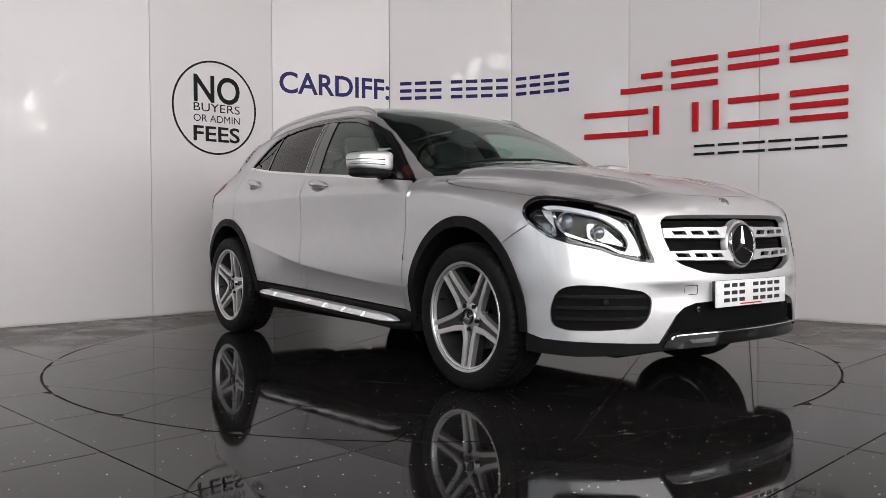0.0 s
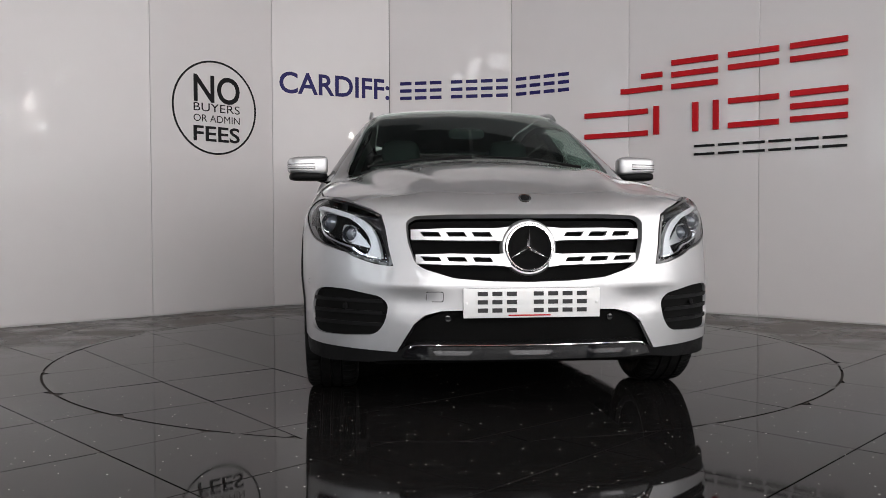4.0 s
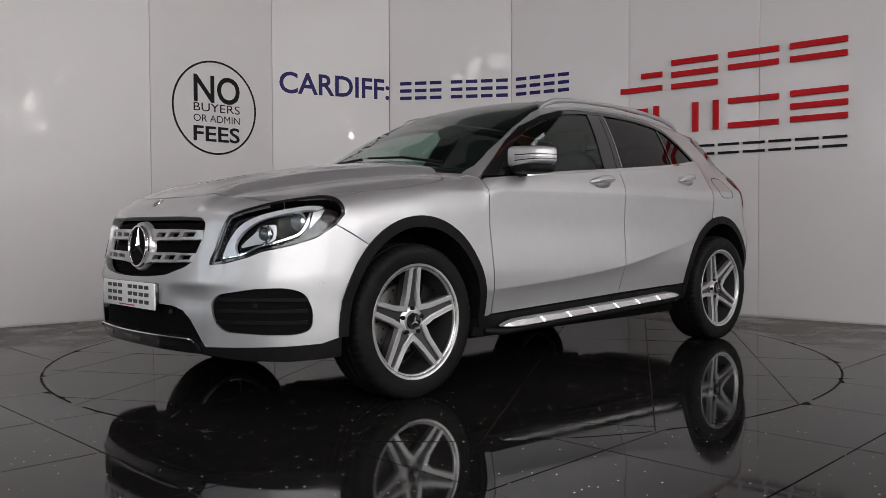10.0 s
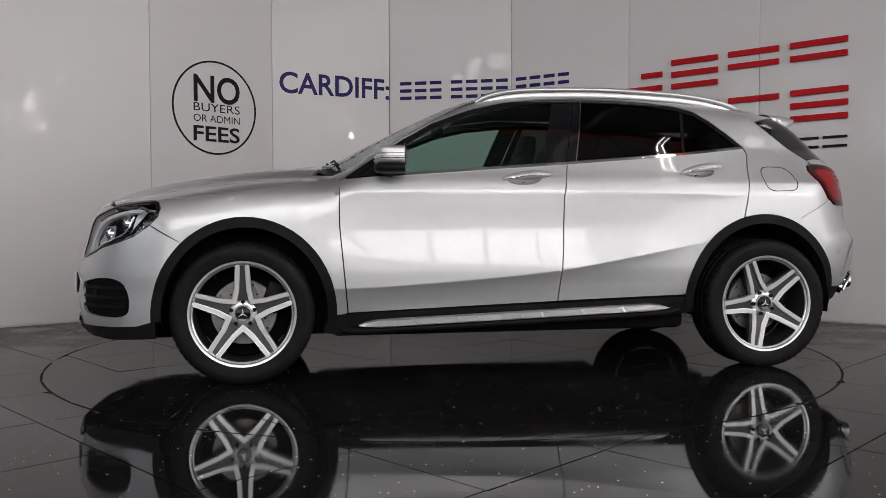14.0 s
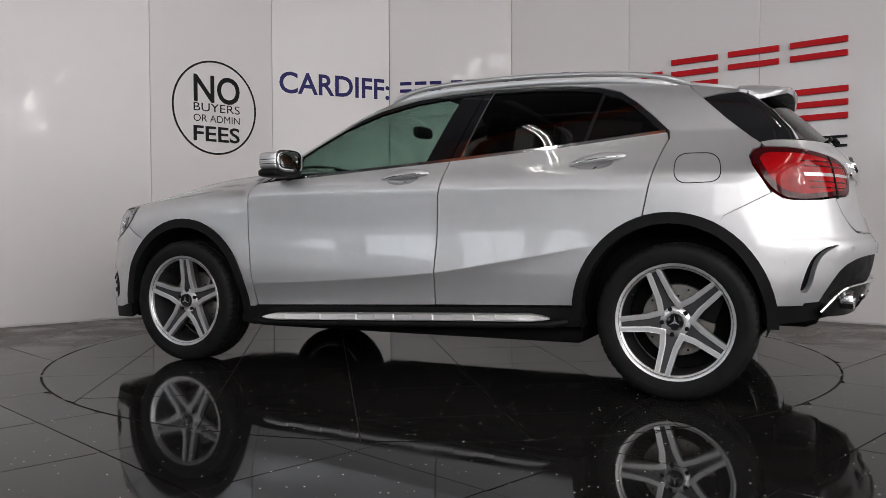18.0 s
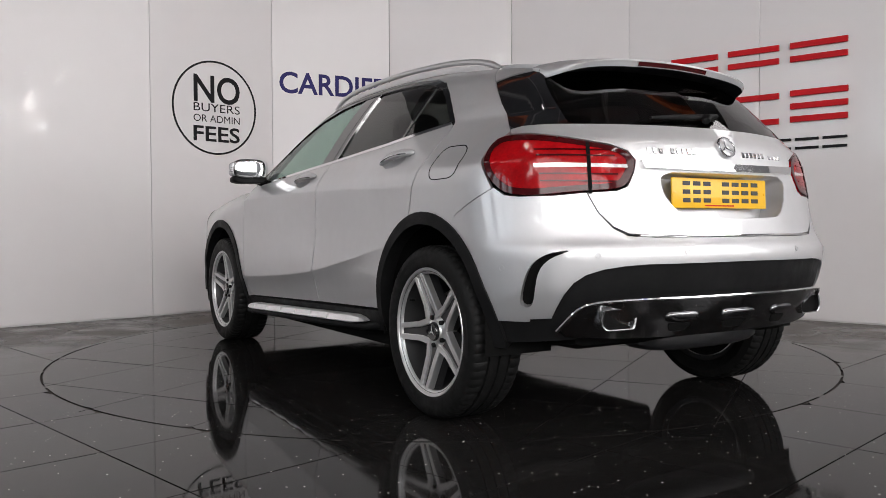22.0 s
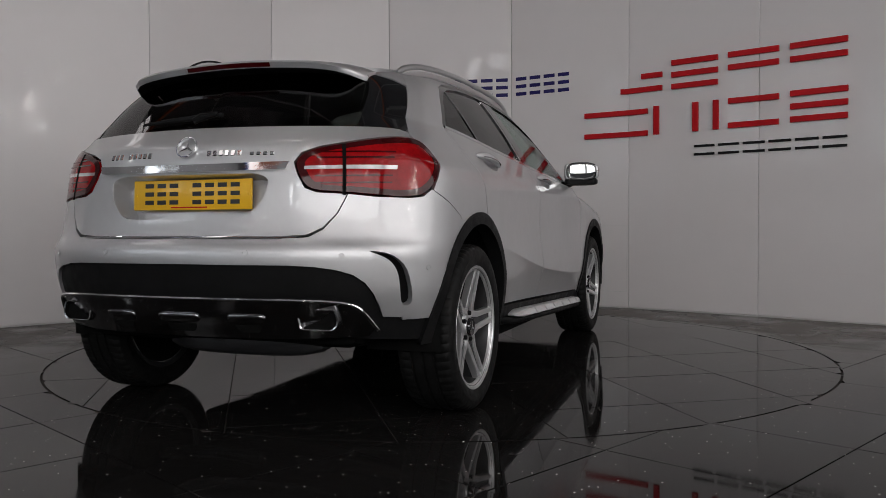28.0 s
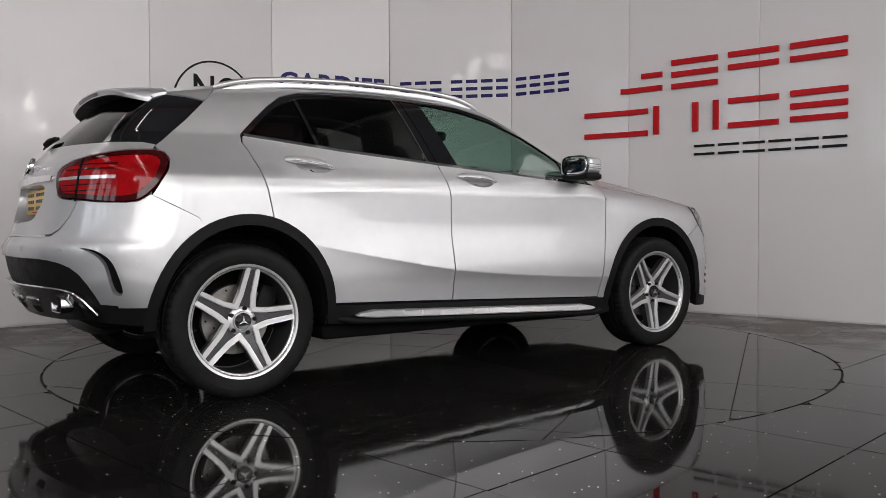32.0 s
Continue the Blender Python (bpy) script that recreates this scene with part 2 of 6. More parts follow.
def fillet(poly, r, seg=4):
    """Rounds the corners of a closed polygon."""
    out = []
    n = len(poly)
    for i in range(n):
        p, a, b = (np.asarray(poly[k % n], float) for k in (i, i - 1, i + 1))
        da, db = a - p, b - p
        la, lb = np.linalg.norm(da), np.linalg.norm(db)
        ra = min(r, 0.48 * la, 0.48 * lb)
        s, e = p + da / la * ra, p + db / lb * ra
        for k in range(seg + 1):
            t = k / seg
            out.append((1 - t) ** 2 * s + 2 * t * (1 - t) * p + t * t * e)
    return out


def spline(pts, n=6, closed=False):
    """Catmull-Rom through the points."""
    p = [np.asarray(q, float) for q in pts]
    m = len(p)
    out = []
    for i in range(m if closed else m - 1):
        if closed:
            a, b, c, d = p[i - 1], p[i], p[(i + 1) % m], p[(i + 2) % m]
        else:
            a, b, c, d = p[max(i - 1, 0)], p[i], p[i + 1], p[min(i + 2, m - 1)]
        for k in range(n):
            t = k / n
            out.append(0.5 * (2 * b + (c - a) * t + (2 * a - 5 * b + 4 * c - d) * t * t + (3 * b - a - 3 * c + d) * t ** 3))
    if not closed:
        out.append(p[-1])
    return out


def mesh2d(outline, holes=(), step=0.03, lines=()):
    """Triangles of a flat region with holes, with edges along the given lines."""
    loops = [dense(outline, step)] + [dense(h, step) for h in holes]
    lo, hi = loops[0].min(0), loops[0].max(0)
    gx, gy = np.meshgrid(np.arange(lo[0] + step / 2, hi[0], step), np.arange(lo[1] + step / 2, hi[1], step))
    grid = np.stack([gx.ravel(), gy.ravel()], 1)
    allb = np.concatenate(loops)
    runs = []
    for ln in lines:
        q = np.asarray(ln, float)
        ok = inside(loops[0], q)
        for h in loops[1:]:
            ok &= ~inside(h, q)
        ok &= np.min(np.linalg.norm(q[:, None] - allb[None], axis=2), axis=1) > 0.2 * step
        run = []
        for p, k in zip(q, ok):
            if k:
                run.append(p)
            elif run:
                runs.append(np.array(run))
                run = []
        if run:
            runs.append(np.array(run))
    if runs:
        allb = np.concatenate([allb] + runs)
    if len(grid):
        ok = inside(loops[0], grid)
        for h in loops[1:]:
            ok &= ~inside(h, grid)
        grid = grid[ok]
    if len(grid):
        d = np.min(np.linalg.norm(grid[:, None] - allb[None], axis=2), axis=1)
        grid = grid[d > 0.45 * step]
    edges, k = [], 0
    for lp in loops:
        edges += [(k + i, k + (i + 1) % len(lp)) for i in range(len(lp))]
        k += len(lp)
    for run in runs:
        edges += [(k + i, k + i + 1) for i in range(len(run) - 1)]
        k += len(run)
    pts = np.concatenate([allb, grid]) if len(grid) else allb
    v, _, f, *_ = delaunay_2d_cdt([Vector(p) for p in pts], edges, [], 0, 1e-6)
    v = np.array([tuple(q) for q in v])
    f = np.array([tuple(t) for t in f])
    c = v[f].mean(1)
    ok = inside(loops[0], c)
    for h in loops[1:]:
        ok &= ~inside(h, c)
    f = f[ok]
    a = v[f]
    area = (a[:, 1, 0] - a[:, 0, 0]) * (a[:, 2, 1] - a[:, 0, 1]) - (a[:, 2, 0] - a[:, 0, 0]) * (a[:, 1, 1] - a[:, 0, 1])
    f[area < 0] = f[area < 0][:, ::-1]
    return v, f[np.abs(area) > 1e-10]


def border(faces):
    count = {}
    for t in faces:
        for i in range(len(t)):
            count[(t[i], t[(i + 1) % len(t)])] = 1
    return [(a, b) for a, b in count if (b, a) not in count]

# ------------------------------------------------------------------ the hall
WALL_LINE = [(-4.62, -0.95), (-4.05, 0.10), (-3.345, 1.075), (-2.446, 1.883), (-1.594, 2.74), (-0.52, 3.27), (0.69, 3.04), (1.696, 2.396),
             (2.593, 1.662), (3.494, 0.855), (4.15, -0.15), (4.65, -1.25)]
WALL_TOP = 3.7


def wall_at(i, s, z, off=0.0):
    """A point on wall panel i: s metres from its left seam, z up, off metres in front."""
    a, b = Vector((*WALL_LINE[i], 0)), Vector((*WALL_LINE[i + 1], 0))
    d = (b - a).normalized()
    n = Vector((d.y, -d.x, 0))
    return a + d * s + n * off + Vector((0, 0, z))


def wall_frame(i, s, z, off=0.0):
    """Pose on wall panel i with local x along the wall, y up and z towards the room."""
    a, b = Vector((*WALL_LINE[i], 0)), Vector((*WALL_LINE[i + 1], 0))
    d = (b - a).normalized()
    n = Vector((d.y, -d.x, 0))
    m = Matrix((d, Vector((0, 0, 1)), n)).transposed().to_4x4()
    m.translation = wall_at(i, s, z, off)
    return m


def build_room():
    wall = None
    for i in range(len(WALL_LINE) - 1):
        ln = (Vector(WALL_LINE[i + 1]) - Vector(WALL_LINE[i])).length
        bm = bm_box(ln - 0.005, WALL_TOP - 0.012, 0.028, Matrix.Translation((ln / 2, WALL_TOP / 2 + 0.006, -0.014)), 0.002, 1)
        m = wall_frame(i, 0, 0)
        bmesh.ops.transform(bm, matrix=m, verts=bm.verts)
        if wall is None:
            back = bmesh.new()
            for k in range(len(WALL_LINE) - 1):
                p = [wall_at(k, 0, 0, -0.010), wall_at(k, (Vector(WALL_LINE[k + 1]) - Vector(WALL_LINE[k])).length, 0, -0.010)]
                q = [v + (v - wall_at(k, 0, 0, 0.0)).normalized() * 0 for v in p]
                w = [wall_at(k, 0, 0, -0.10), wall_at(k, (Vector(WALL_LINE[k + 1]) - Vector(WALL_LINE[k])).length, 0, -0.10)]
                vs = [back.verts.new(v) for v in (q[0], q[1], w[1], w[0])]
                ve = [back.verts.new(v.co + Vector((0, 0, WALL_TOP))) for v in vs]
                back.faces.new(vs)
                back.faces.new(ve)
                for e in range(4):
                    back.faces.new((vs[e], vs[(e + 1) % 4], ve[(e + 1) % 4], ve[e]))
            wall = tagged(part("wall_north", back, M_JOINT, sharp=0), "curved showroom wall of glossy white laminate panels", "wall", kind="structure")
        part("wall_panel", bm, M_WALL, wall, sharp=0)
    # hall shell
    cx, cy, lx, ly = 0, (HALL_Y0 + HALL_Y1) / 2, 2 * HALL_X, HALL_Y1 - HALL_Y0
    for nm, dx, dy, px, py in (("wall_south", lx, 0.2, 0, HALL_Y0 - 0.1), ("wall_back", lx, 0.2, 0, HALL_Y1 + 0.1), ("wall_west", 0.2, ly, -HALL_X - 0.1, cy), ("wall_east", 0.2, ly, HALL_X + 0.1, cy)):
        tagged(part(nm, bm_box(dx, dy, HALL_Z, Matrix.Translation((px, py, HALL_Z / 2))), M_HALLWALL, sharp=0), "plain grey hall wall", "wall", kind="structure")
    tagged(part("ceiling", bm_box(lx, ly, 0.2, Matrix.Translation((0, cy, HALL_Z + 0.1))), M_CEIL, sharp=0), "grey sheet roof of the hall", "ceiling", kind="structure")
    tagged(part("floor", bm_box(lx, ly, 0.2, Matrix.Translation((0, cy, -0.108))), M_GROUT, sharp=0), "dark bedding under black granite tiles", "floor", kind="structure")
    for y in (-10.5, -6.5, -2.5, 1.5):
        tagged(part("roof_beam", bm_box(lx, 0.18, 0.3, Matrix.Translation((0, y, HALL_Z - 0.15)), 0.01), M_BEAM, sharp=0), "red oxide painted steel roof beam", "beam", "roof beams", "structure")
    for x in (-7.2, -4.8, -2.4, 0.0, 2.4, 4.8, 7.2):
        tagged(part("purlin", bm_box(0.08, ly, 0.12, Matrix.Translation((x + 0.6, cy, HALL_Z - 0.06)), 0.006), M_JOINT, sharp=0), "grey steel purlin under the roof sheets", "beam", "purlins", "structure")
    for x, y in ((-6.4, -9.0), (-6.4, -4.0), (6.4, -8.4), (6.4, -1.4)):
        tagged(part("rack_beam", bm_box(0.14, 2.6, 0.16, Matrix.Translation((x, y, 5.6)), 0.01), M_BLUEBEAM, sharp=0), "blue painted steel rack beam under the roof", "beam", "rack beams", "structure")


TUBES = [(-5.59, 3.96, -5.11, 4.47), (-6.83, 3.27, -5.93, 3.53), (-6.26, 4.12, -6.26, 4.56), (-6.24, 3.59, -6.07, 3.87)]
ROOF_LIGHTS = [(x, y) for x in (-6.8, 6.8) for y in (-10.6, -6.6, -2.6, 1.4)]


def build_lights():
    first = None
    for x, y in ROOF_LIGHTS:
        m = Matrix.Translation((x, y, HALL_Z - 0.06))
        if first is None:
            first = part("roof_light", bm_box(1.0, 2.8, 0.05, Matrix(), 0.01), M_JOINT, sharp=0)
            part("diffuser", bm_box(0.9, 2.7, 0.02, Matrix.Translation((0, 0, -0.03)), 0.004), M_ROOFLIGHT, first, sharp=0)
            tagged(first, "white translucent roof light panel", "roof light", "roof lights")
            first.matrix_basis = m
        else:
            copy_thing(first, m)
    # unseen glazing added in the south wall; its lamp is the main light
    w = part("window_1", bm_box(11.7, 0.06, 4.8, Matrix.Translation((1.6, HALL_Y0 + 0.03, 4.0)), 0.01), M_FROSTED, sharp=0)
    tagged(w, "unseen tall glazing with mullions, added to carry the main light", "window", kind="structure")
    for k in range(11):
        part("mullion", bm_box(0.09, 0.10, 4.8, Matrix.Translation((-4.15 + 11.5 / 10 * k, HALL_Y0 + 0.16, 4.0)), 0.008), M_JOINT, w, sharp=0)
    for z in (1.65, 3.95, 6.35):
        part("transom", bm_box(11.5, 0.08, 0.09, Matrix.Translation((1.6, HALL_Y0 + 0.15, z)), 0.008), M_JOINT, w, sharp=0)
    area_lamp("window_light", (1.6, HALL_Y0 + 0.08, 4.0), (1.6, 0, 4.0), 11.5, 4.6, GLAZING_WATTS, (1.0, 0.985, 0.98))
    # unseen frosted band added in the east wall; its lamp lifts the left wall
    w = part("window_2", bm_box(0.02, 11.0, 5.6, Matrix.Translation((HALL_X - 0.01, -7.4, 3.65)), 0.004), M_FROSTED, sharp=0)
    tagged(w, "unseen wide frosted band added as fill light from the east", "window", kind="structure")
    for k in range(6):
        part("mullion", bm_box(0.04, 0.05, 5.6, Matrix.Translation((HALL_X - 0.055, -12.8 + 2.16 * k, 3.65)), 0.008), M_JOINT, w, sharp=0)
    for z in (0.9, 6.4):
        part("transom", bm_box(0.04, 11.0, 0.07, Matrix.Translation((HALL_X - 0.055, -7.4, z)), 0.008), M_JOINT, w, sharp=0)
    area_lamp("side_light", (HALL_X - 0.025, -7.4, 3.65), (0, -7.4, 3.65), 10.8, 5.4, SIDE_WATTS, (1.0, 0.985, 0.98))
    # row of tall side windows, each of six panes
    for y in (-11.2, -9.2, -7.2, -5.2):
        w = part("side_window", bm_box(0.05, 1.5, 2.5, Matrix.Translation((-HALL_X + 0.03, y, 3.15)), 0.01), M_JOINT, sharp=0)
        tagged(w, "tall side window of six panes with daylight behind", "window", "side windows", "structure")
        for k in range(6):
            part("pane", bm_box(0.02, 0.64, 0.72, Matrix.Translation((-HALL_X + 0.06, y - 0.36 + 0.72 * (k % 2), 2.35 + 0.80 * (k // 2)))), M_DAYPANE, w, sharp=0)
    # rows of tubes hung under the roof
    hung = None
    for x in (-1.8, 4.0):
        for y in (-11.6, -9.4, -7.2, -5.0, -2.8):
            m = Matrix.Translation((x, y, 5.7))
            if hung is None:
                hung = part("strip_light", bm_box(0.18, 1.6, 0.06, Matrix(), 0.01), M_JOINT, sharp=0)
                tagged(hung, "white twin tube strip light hung under the roof", "light fitting", "strip lights")
                for q in (-0.05, 0.05):
                    part("tube", bm_tube([(q, -0.76, -0.042), (q, 0.76, -0.042)], 0.010, 8), M_TUBE, hung)
                for q in (-0.6, 0.6):
                    part("hanger", bm_tube([(0, q, 0.03), (0, q, 0.9)], 0.006, 6), M_JOINT, hung)
                hung.matrix_basis = m
            else:
                copy_thing(hung, m)
    # small bright panes beside it
    for x, z, sx, sz in ((-5.86, 5.18, 0.26, 0.40), (-5.30, 5.45, 0.36, 0.72), (-4.50, 5.68, 0.56, 0.42)):
        w = part("small_window", bm_box(sx + 0.1, 0.05, sz + 0.1, Matrix.Translation((x, HALL_Y0 + 0.03, z)), 0.01), M_JOINT, sharp=0)
        tagged(w, "small high window with bright sky behind", "window", "small windows", "structure")
        part("pane", bm_box(sx, 0.02, sz, Matrix.Translation((x, HALL_Y0 + 0.06, z)) @ Matrix.Rotation(radians(12), 4, "Y")), M_SKYPANE, w, sharp=0)
    w = part("small_window", bm_box(0.05, 0.44, 0.5, Matrix.Translation((-HALL_X + 0.03, -2.45, 4.38)), 0.01), M_JOINT, sharp=0)
    tagged(w, "small high window with bright sky behind", "window", "small windows", "structure")
    part("pane", bm_box(0.02, 0.34, 0.40, Matrix.Translation((-HALL_X + 0.06, -2.45, 4.38))), M_SKYPANE, w, sharp=0)
    # twin tubes and a round lamp on the side wall
    for y0, z0, y1, z1 in TUBES:
        a, b = Vector((HALL_X - 0.06, y0, z0)), Vector((HALL_X - 0.06, y1, z1))
        d = (b - a)
        t = part("tube_light", bm_box(0.05, 0.22, d.length + 0.1, look(a.lerp(b, 0.5) + Vector((0.03, 0, 0)), b, 90), 0.01), M_JOINT, sharp=0)
        tagged(t, "twin fluorescent tube fitting on the hall wall", "light fitting", "tube lights")
        sd = d.cross(Vector((1, 0, 0))).normalized() * 0.055
        for q in (sd, -sd):
            part("tube", bm_tube([a + q, b + q], 0.010, 8), M_WALLTUBE, t)
    lamp = part("round_wall_lamp", bm_lathe([(0.11, 0.0), (0.11, 0.05), (0.09, 0.06), (0, 0.06)], 24, pose(HALL_X - 0.01, -5.81, 3.03, 0, 0, 90)), M_JOINT)
    tagged(lamp, "small round spotlight on the hall wall", "light fitting")
    part("lamp_lens", bm_lathe([(0.085, 0.062), (0.06, 0.075), (0, 0.08)], 20, pose(HALL_X - 0.01, -5.81, 3.03, 0, 0, 90)), M_WALLTUBE, lamp)


TILE, DISC_R = 0.5975, 2.235
U0, V0 = -2.468, 2.645


def circle(r, n=180):
    return [(r * math.cos(2 * math.pi * i / n), r * math.sin(2 * math.pi * i / n)) for i in range(n)]


def slab(v, f, z0, z1):
    """A flat region as a slab."""
    f = np.asarray(f)
    used = np.unique(f)
    back = np.zeros(len(v), int)
    back[used] = np.arange(len(used))
    v, f = np.asarray(v)[used], back[f]
    n = len(v)
    verts = [(p[0], p[1], z1) for p in v] + [(p[0], p[1], z0) for p in v]
    faces = [tuple(t) for t in f]
    for a, b in border(f):
        faces.append((b, a, n + a, n + b))
    return verts, faces


def build_floor():
    """Granite tiles laid diagonally, cut round the turntable's disc, and those on the disc."""
    fl = bpy.data.objects["floor"]
    c = math.sqrt(0.5)
    rnd = random.Random(5)
    ring = np.array(circle(DISC_R + 0.006))
    disc = np.array(circle(DISC_R - 0.006))
    turntable = mesh_object("turntable", *slab(*mesh2d(circle(DISC_R - 0.004), step=0.4), -0.007, -0.0045), M_GROUT)
    tagged(turntable, "round turntable disc of polished black granite tiles", "turntable")
    whole = None
    rest_v, rest_f = [], []
    for i in range(-22, 24):
        for j in range(-22, 24):
            u, w = U0 + TILE * i, V0 + TILE * j
            g = 0.0022
            quad = [(u + g, w + g), (u + TILE - g, w + g), (u + TILE - g, w + TILE - g), (u + g, w + TILE - g)]
            sq = np.array([((a + b) * c, (a - b) * c) for a, b in quad])
            mid = sq.mean(0)
            if abs(mid[0]) > HALL_X + 0.3 or not HALL_Y0 - 0.3 < mid[1] < HALL_Y1 + 0.3:
                continue
            rr = np.linalg.norm(sq, axis=1)
            far = abs(mid[0]) > 4.4 or mid[1] < -4.2 or mid[1] > 3.6
            if rr.min() > DISC_R + 0.45 or (rr.min() > DISC_R + 0.006 and np.linalg.norm(mid) > DISC_R + 0.31):
                if far:
                    k = len(rest_v)
                    rest_v += [(p[0], p[1], 0.0) for p in sq]
                    rest_f.append((k, k + 3, k + 2, k + 1))
                    continue
                if whole is None:
                    h = TILE / 2 - g
                    bm = bm_box(2 * h, 2 * h, 0.008, Matrix.Translation((0, 0, -0.004)), 0.0012, 1)
                    bmesh.ops.transform(bm, matrix=Matrix.Rotation(radians(45), 4, "Z"), verts=bm.verts)
                    whole = part("tile", bm, M_TILE, fl, sharp=0)
                    ob = whole
                else:
                    ob = new("tile", whole.data)
                    ob.parent = fl
                ob.location = (mid[0], mid[1], 0.0)
                ob.rotation_euler = (rnd.gauss(0, 0.0012), rnd.gauss(0, 0.0012), 0)
                continue
            if rr.max() > DISC_R:
                d = dense(sq, 0.03)
                keep = np.linalg.norm(d, axis=1) > DISC_R + 0.006
                if keep.any():
                    v, f = cut(sq, ring, False)
                    if len(f):
                        mesh_object("tile", *slab(v, f, -0.008, 0.0), M_TILE, fl)
    # tiles of the disc, laid to its own grid
    a0 = radians(33.0)
    for i in range(-5, 5):
        for j in range(-5, 5):
            u, w = TILE * i, TILE * j + 0.045
            g = 0.0022
            sq = np.array([(u + g, w + g), (u + TILE - g, w + g), (u + TILE - g, w + TILE - g), (u + g, w + TILE - g)])
            sq = sq @ np.array([[math.cos(a0), math.sin(a0)], [-math.sin(a0), math.cos(a0)]])
            rr = np.linalg.norm(sq, axis=1)
            if rr.min() > DISC_R + 0.1:
                continue
            v, f = cut(sq, disc, True)
            if len(f):
                v3, f3 = slab(v, f, -0.0044, 0.0)
                ga, gb, (mx, my) = rnd.gauss(0, 0.0013), rnd.gauss(0, 0.0013), sq.mean(0)
                mesh_object("tile", [(p[0], p[1], p[2] + (ga * (p[0] - mx) + gb * (p[1] - my) if p[2] > -0.002 else 0)) for p in v3], f3, M_TILE, turntable)
    o = mesh_object("tiles", rest_v, rest_f, M_TILE, fl)
    tagged(o, kind="stuff")
    return turntable


def cut(sq, ring, keep_in):
    """The part of a square inside or outside a circle, as triangles."""
    pts = dense(sq, 0.08)
    near = ring[np.abs(ring - sq.mean(0)).max(1) < TILE]
    r = np.linalg.norm(ring[0])
    ins = inside(sq, near) if len(near) else np.zeros(0, bool)
    arc = near[ins]
    allp = np.concatenate([pts, arc]) if len(arc) else pts
    edges = [(k, (k + 1) % len(pts)) for k in range(len(pts))]
    if len(arc):
        idx = [k for k in range(len(near)) if ins[k]]
        gap = 2.5 * 2 * math.pi * r / len(ring)
        base = len(pts)
        for k in range(len(arc) - 1):
            if np.linalg.norm(arc[k + 1] - arc[k]) < gap:
                edges.append((base + k, base + k + 1))
    v, _, f, *_ = delaunay_2d_cdt([Vector(p) for p in allp], edges, [], 0, 1e-6)
    v = np.array([tuple(q) for q in v])
    f = np.array([tuple(t) for t in f])
    m = v[f].mean(1)
    d = np.linalg.norm(m, axis=1)
    ok = inside(sq, m) & ((d < r) if keep_in else (d > r))
    f = f[ok]
    if len(f):
        a = v[f]
        area = (a[:, 1, 0] - a[:, 0, 0]) * (a[:, 2, 1] - a[:, 0, 1]) - (a[:, 2, 0] - a[:, 0, 0]) * (a[:, 1, 1] - a[:, 0, 1])
        f[area < 0] = f[area < 0][:, ::-1]
    return v, f


build_room()
build_lights()
turntable = build_floor()

# ------------------------------------------------------------------ the car's outer form


def curve(*pts):
    """Monotone cubic through (x, y) pairs, constant beyond the ends."""
    x, y = np.array([p[0] for p in pts], float), np.array([p[1] for p in pts], float)
    h, d = np.diff(x), np.diff(y) / np.diff(x)
    m = np.zeros(len(x))
    for i in range(1, len(x) - 1):
        if d[i - 1] * d[i] > 0:
            w1, w2 = 2 * h[i] + h[i - 1], h[i] + 2 * h[i - 1]
            m[i] = (w1 + w2) / (w1 / d[i - 1] + w2 / d[i])
    m[0], m[-1] = d[0], d[-1]

    q = np.linspace(x[0], x[-1], 6000)
    i = np.clip(np.searchsorted(x, q) - 1, 0, len(x) - 2)
    t = (q - x[i]) / h[i]
    table = (1 + 2 * t) * (1 - t) ** 2 * y[i] + t * (1 - t) ** 2 * h[i] * m[i] + t * t * (3 - 2 * t) * y[i + 1] + t * t * (t - 1) * h[i] * m[i + 1]

    def f(v):
        return np.interp(v, q, table)
    return f


TOP = curve((-2.4, 1.30), (-1.9, 1.365), (-1.65, 1.405), (-1.3, 1.455), (-0.9, 1.492), (-0.45, 1.512), (-0.15, 1.510), (0.05, 1.490), (0.22, 1.444),
            (0.45, 1.343), (0.70, 1.220), (0.93, 1.108), (1.05, 1.092), (1.35, 1.057), (1.65, 1.008), (1.9, 0.950), (2.06, 0.893), (2.15, 0.84), (2.3, 0.72))
CROWN = curve((-2.0, 0.16), (-1.0, 0.10), (0.0, 0.10), (0.3, 0.15), (0.9, 0.20), (1.2, 0.17), (1.7, 0.17), (2.1, 0.12))
SIDE = curve((0.1, 0.80), (0.28, 0.845), (0.36, 0.864), (0.45, 0.880), (0.55, 0.890), (0.70, 0.888), (0.82, 0.886), (0.91, 0.884), (0.97, 0.868), (1.04, 0.828),
             (1.10, 0.795), (1.25, 0.712), (1.40, 0.612), (1.55, 0.49))
NOSE = curve((0.1, 2.19), (0.22, 2.222), (0.30, 2.234), (0.40, 2.240), (0.52, 2.238), (0.62, 2.222), (0.72, 2.200), (0.80, 2.180), (0.86, 2.150), (0.95, 2.09), (1.1, 1.95))
NOSE_DROP = curve((0.0, 0.0), (0.2, 0.008), (0.35, 0.028), (0.5, 0.075), (0.6, 0.125), (0.7, 0.195), (0.8, 0.30), (0.86, 0.41), (0.95, 0.62))
TAIL = curve((0.2, 1.98), (0.36, 2.06), (0.45, 2.11), (0.55, 2.15), (0.66, 2.165), (0.72, 2.13), (0.80, 2.105), (0.95, 2.075), (1.05, 2.045), (1.10, 2.000),
             (1.20, 1.905), (1.34, 1.755), (1.45, 1.63), (1.6, 1.45))
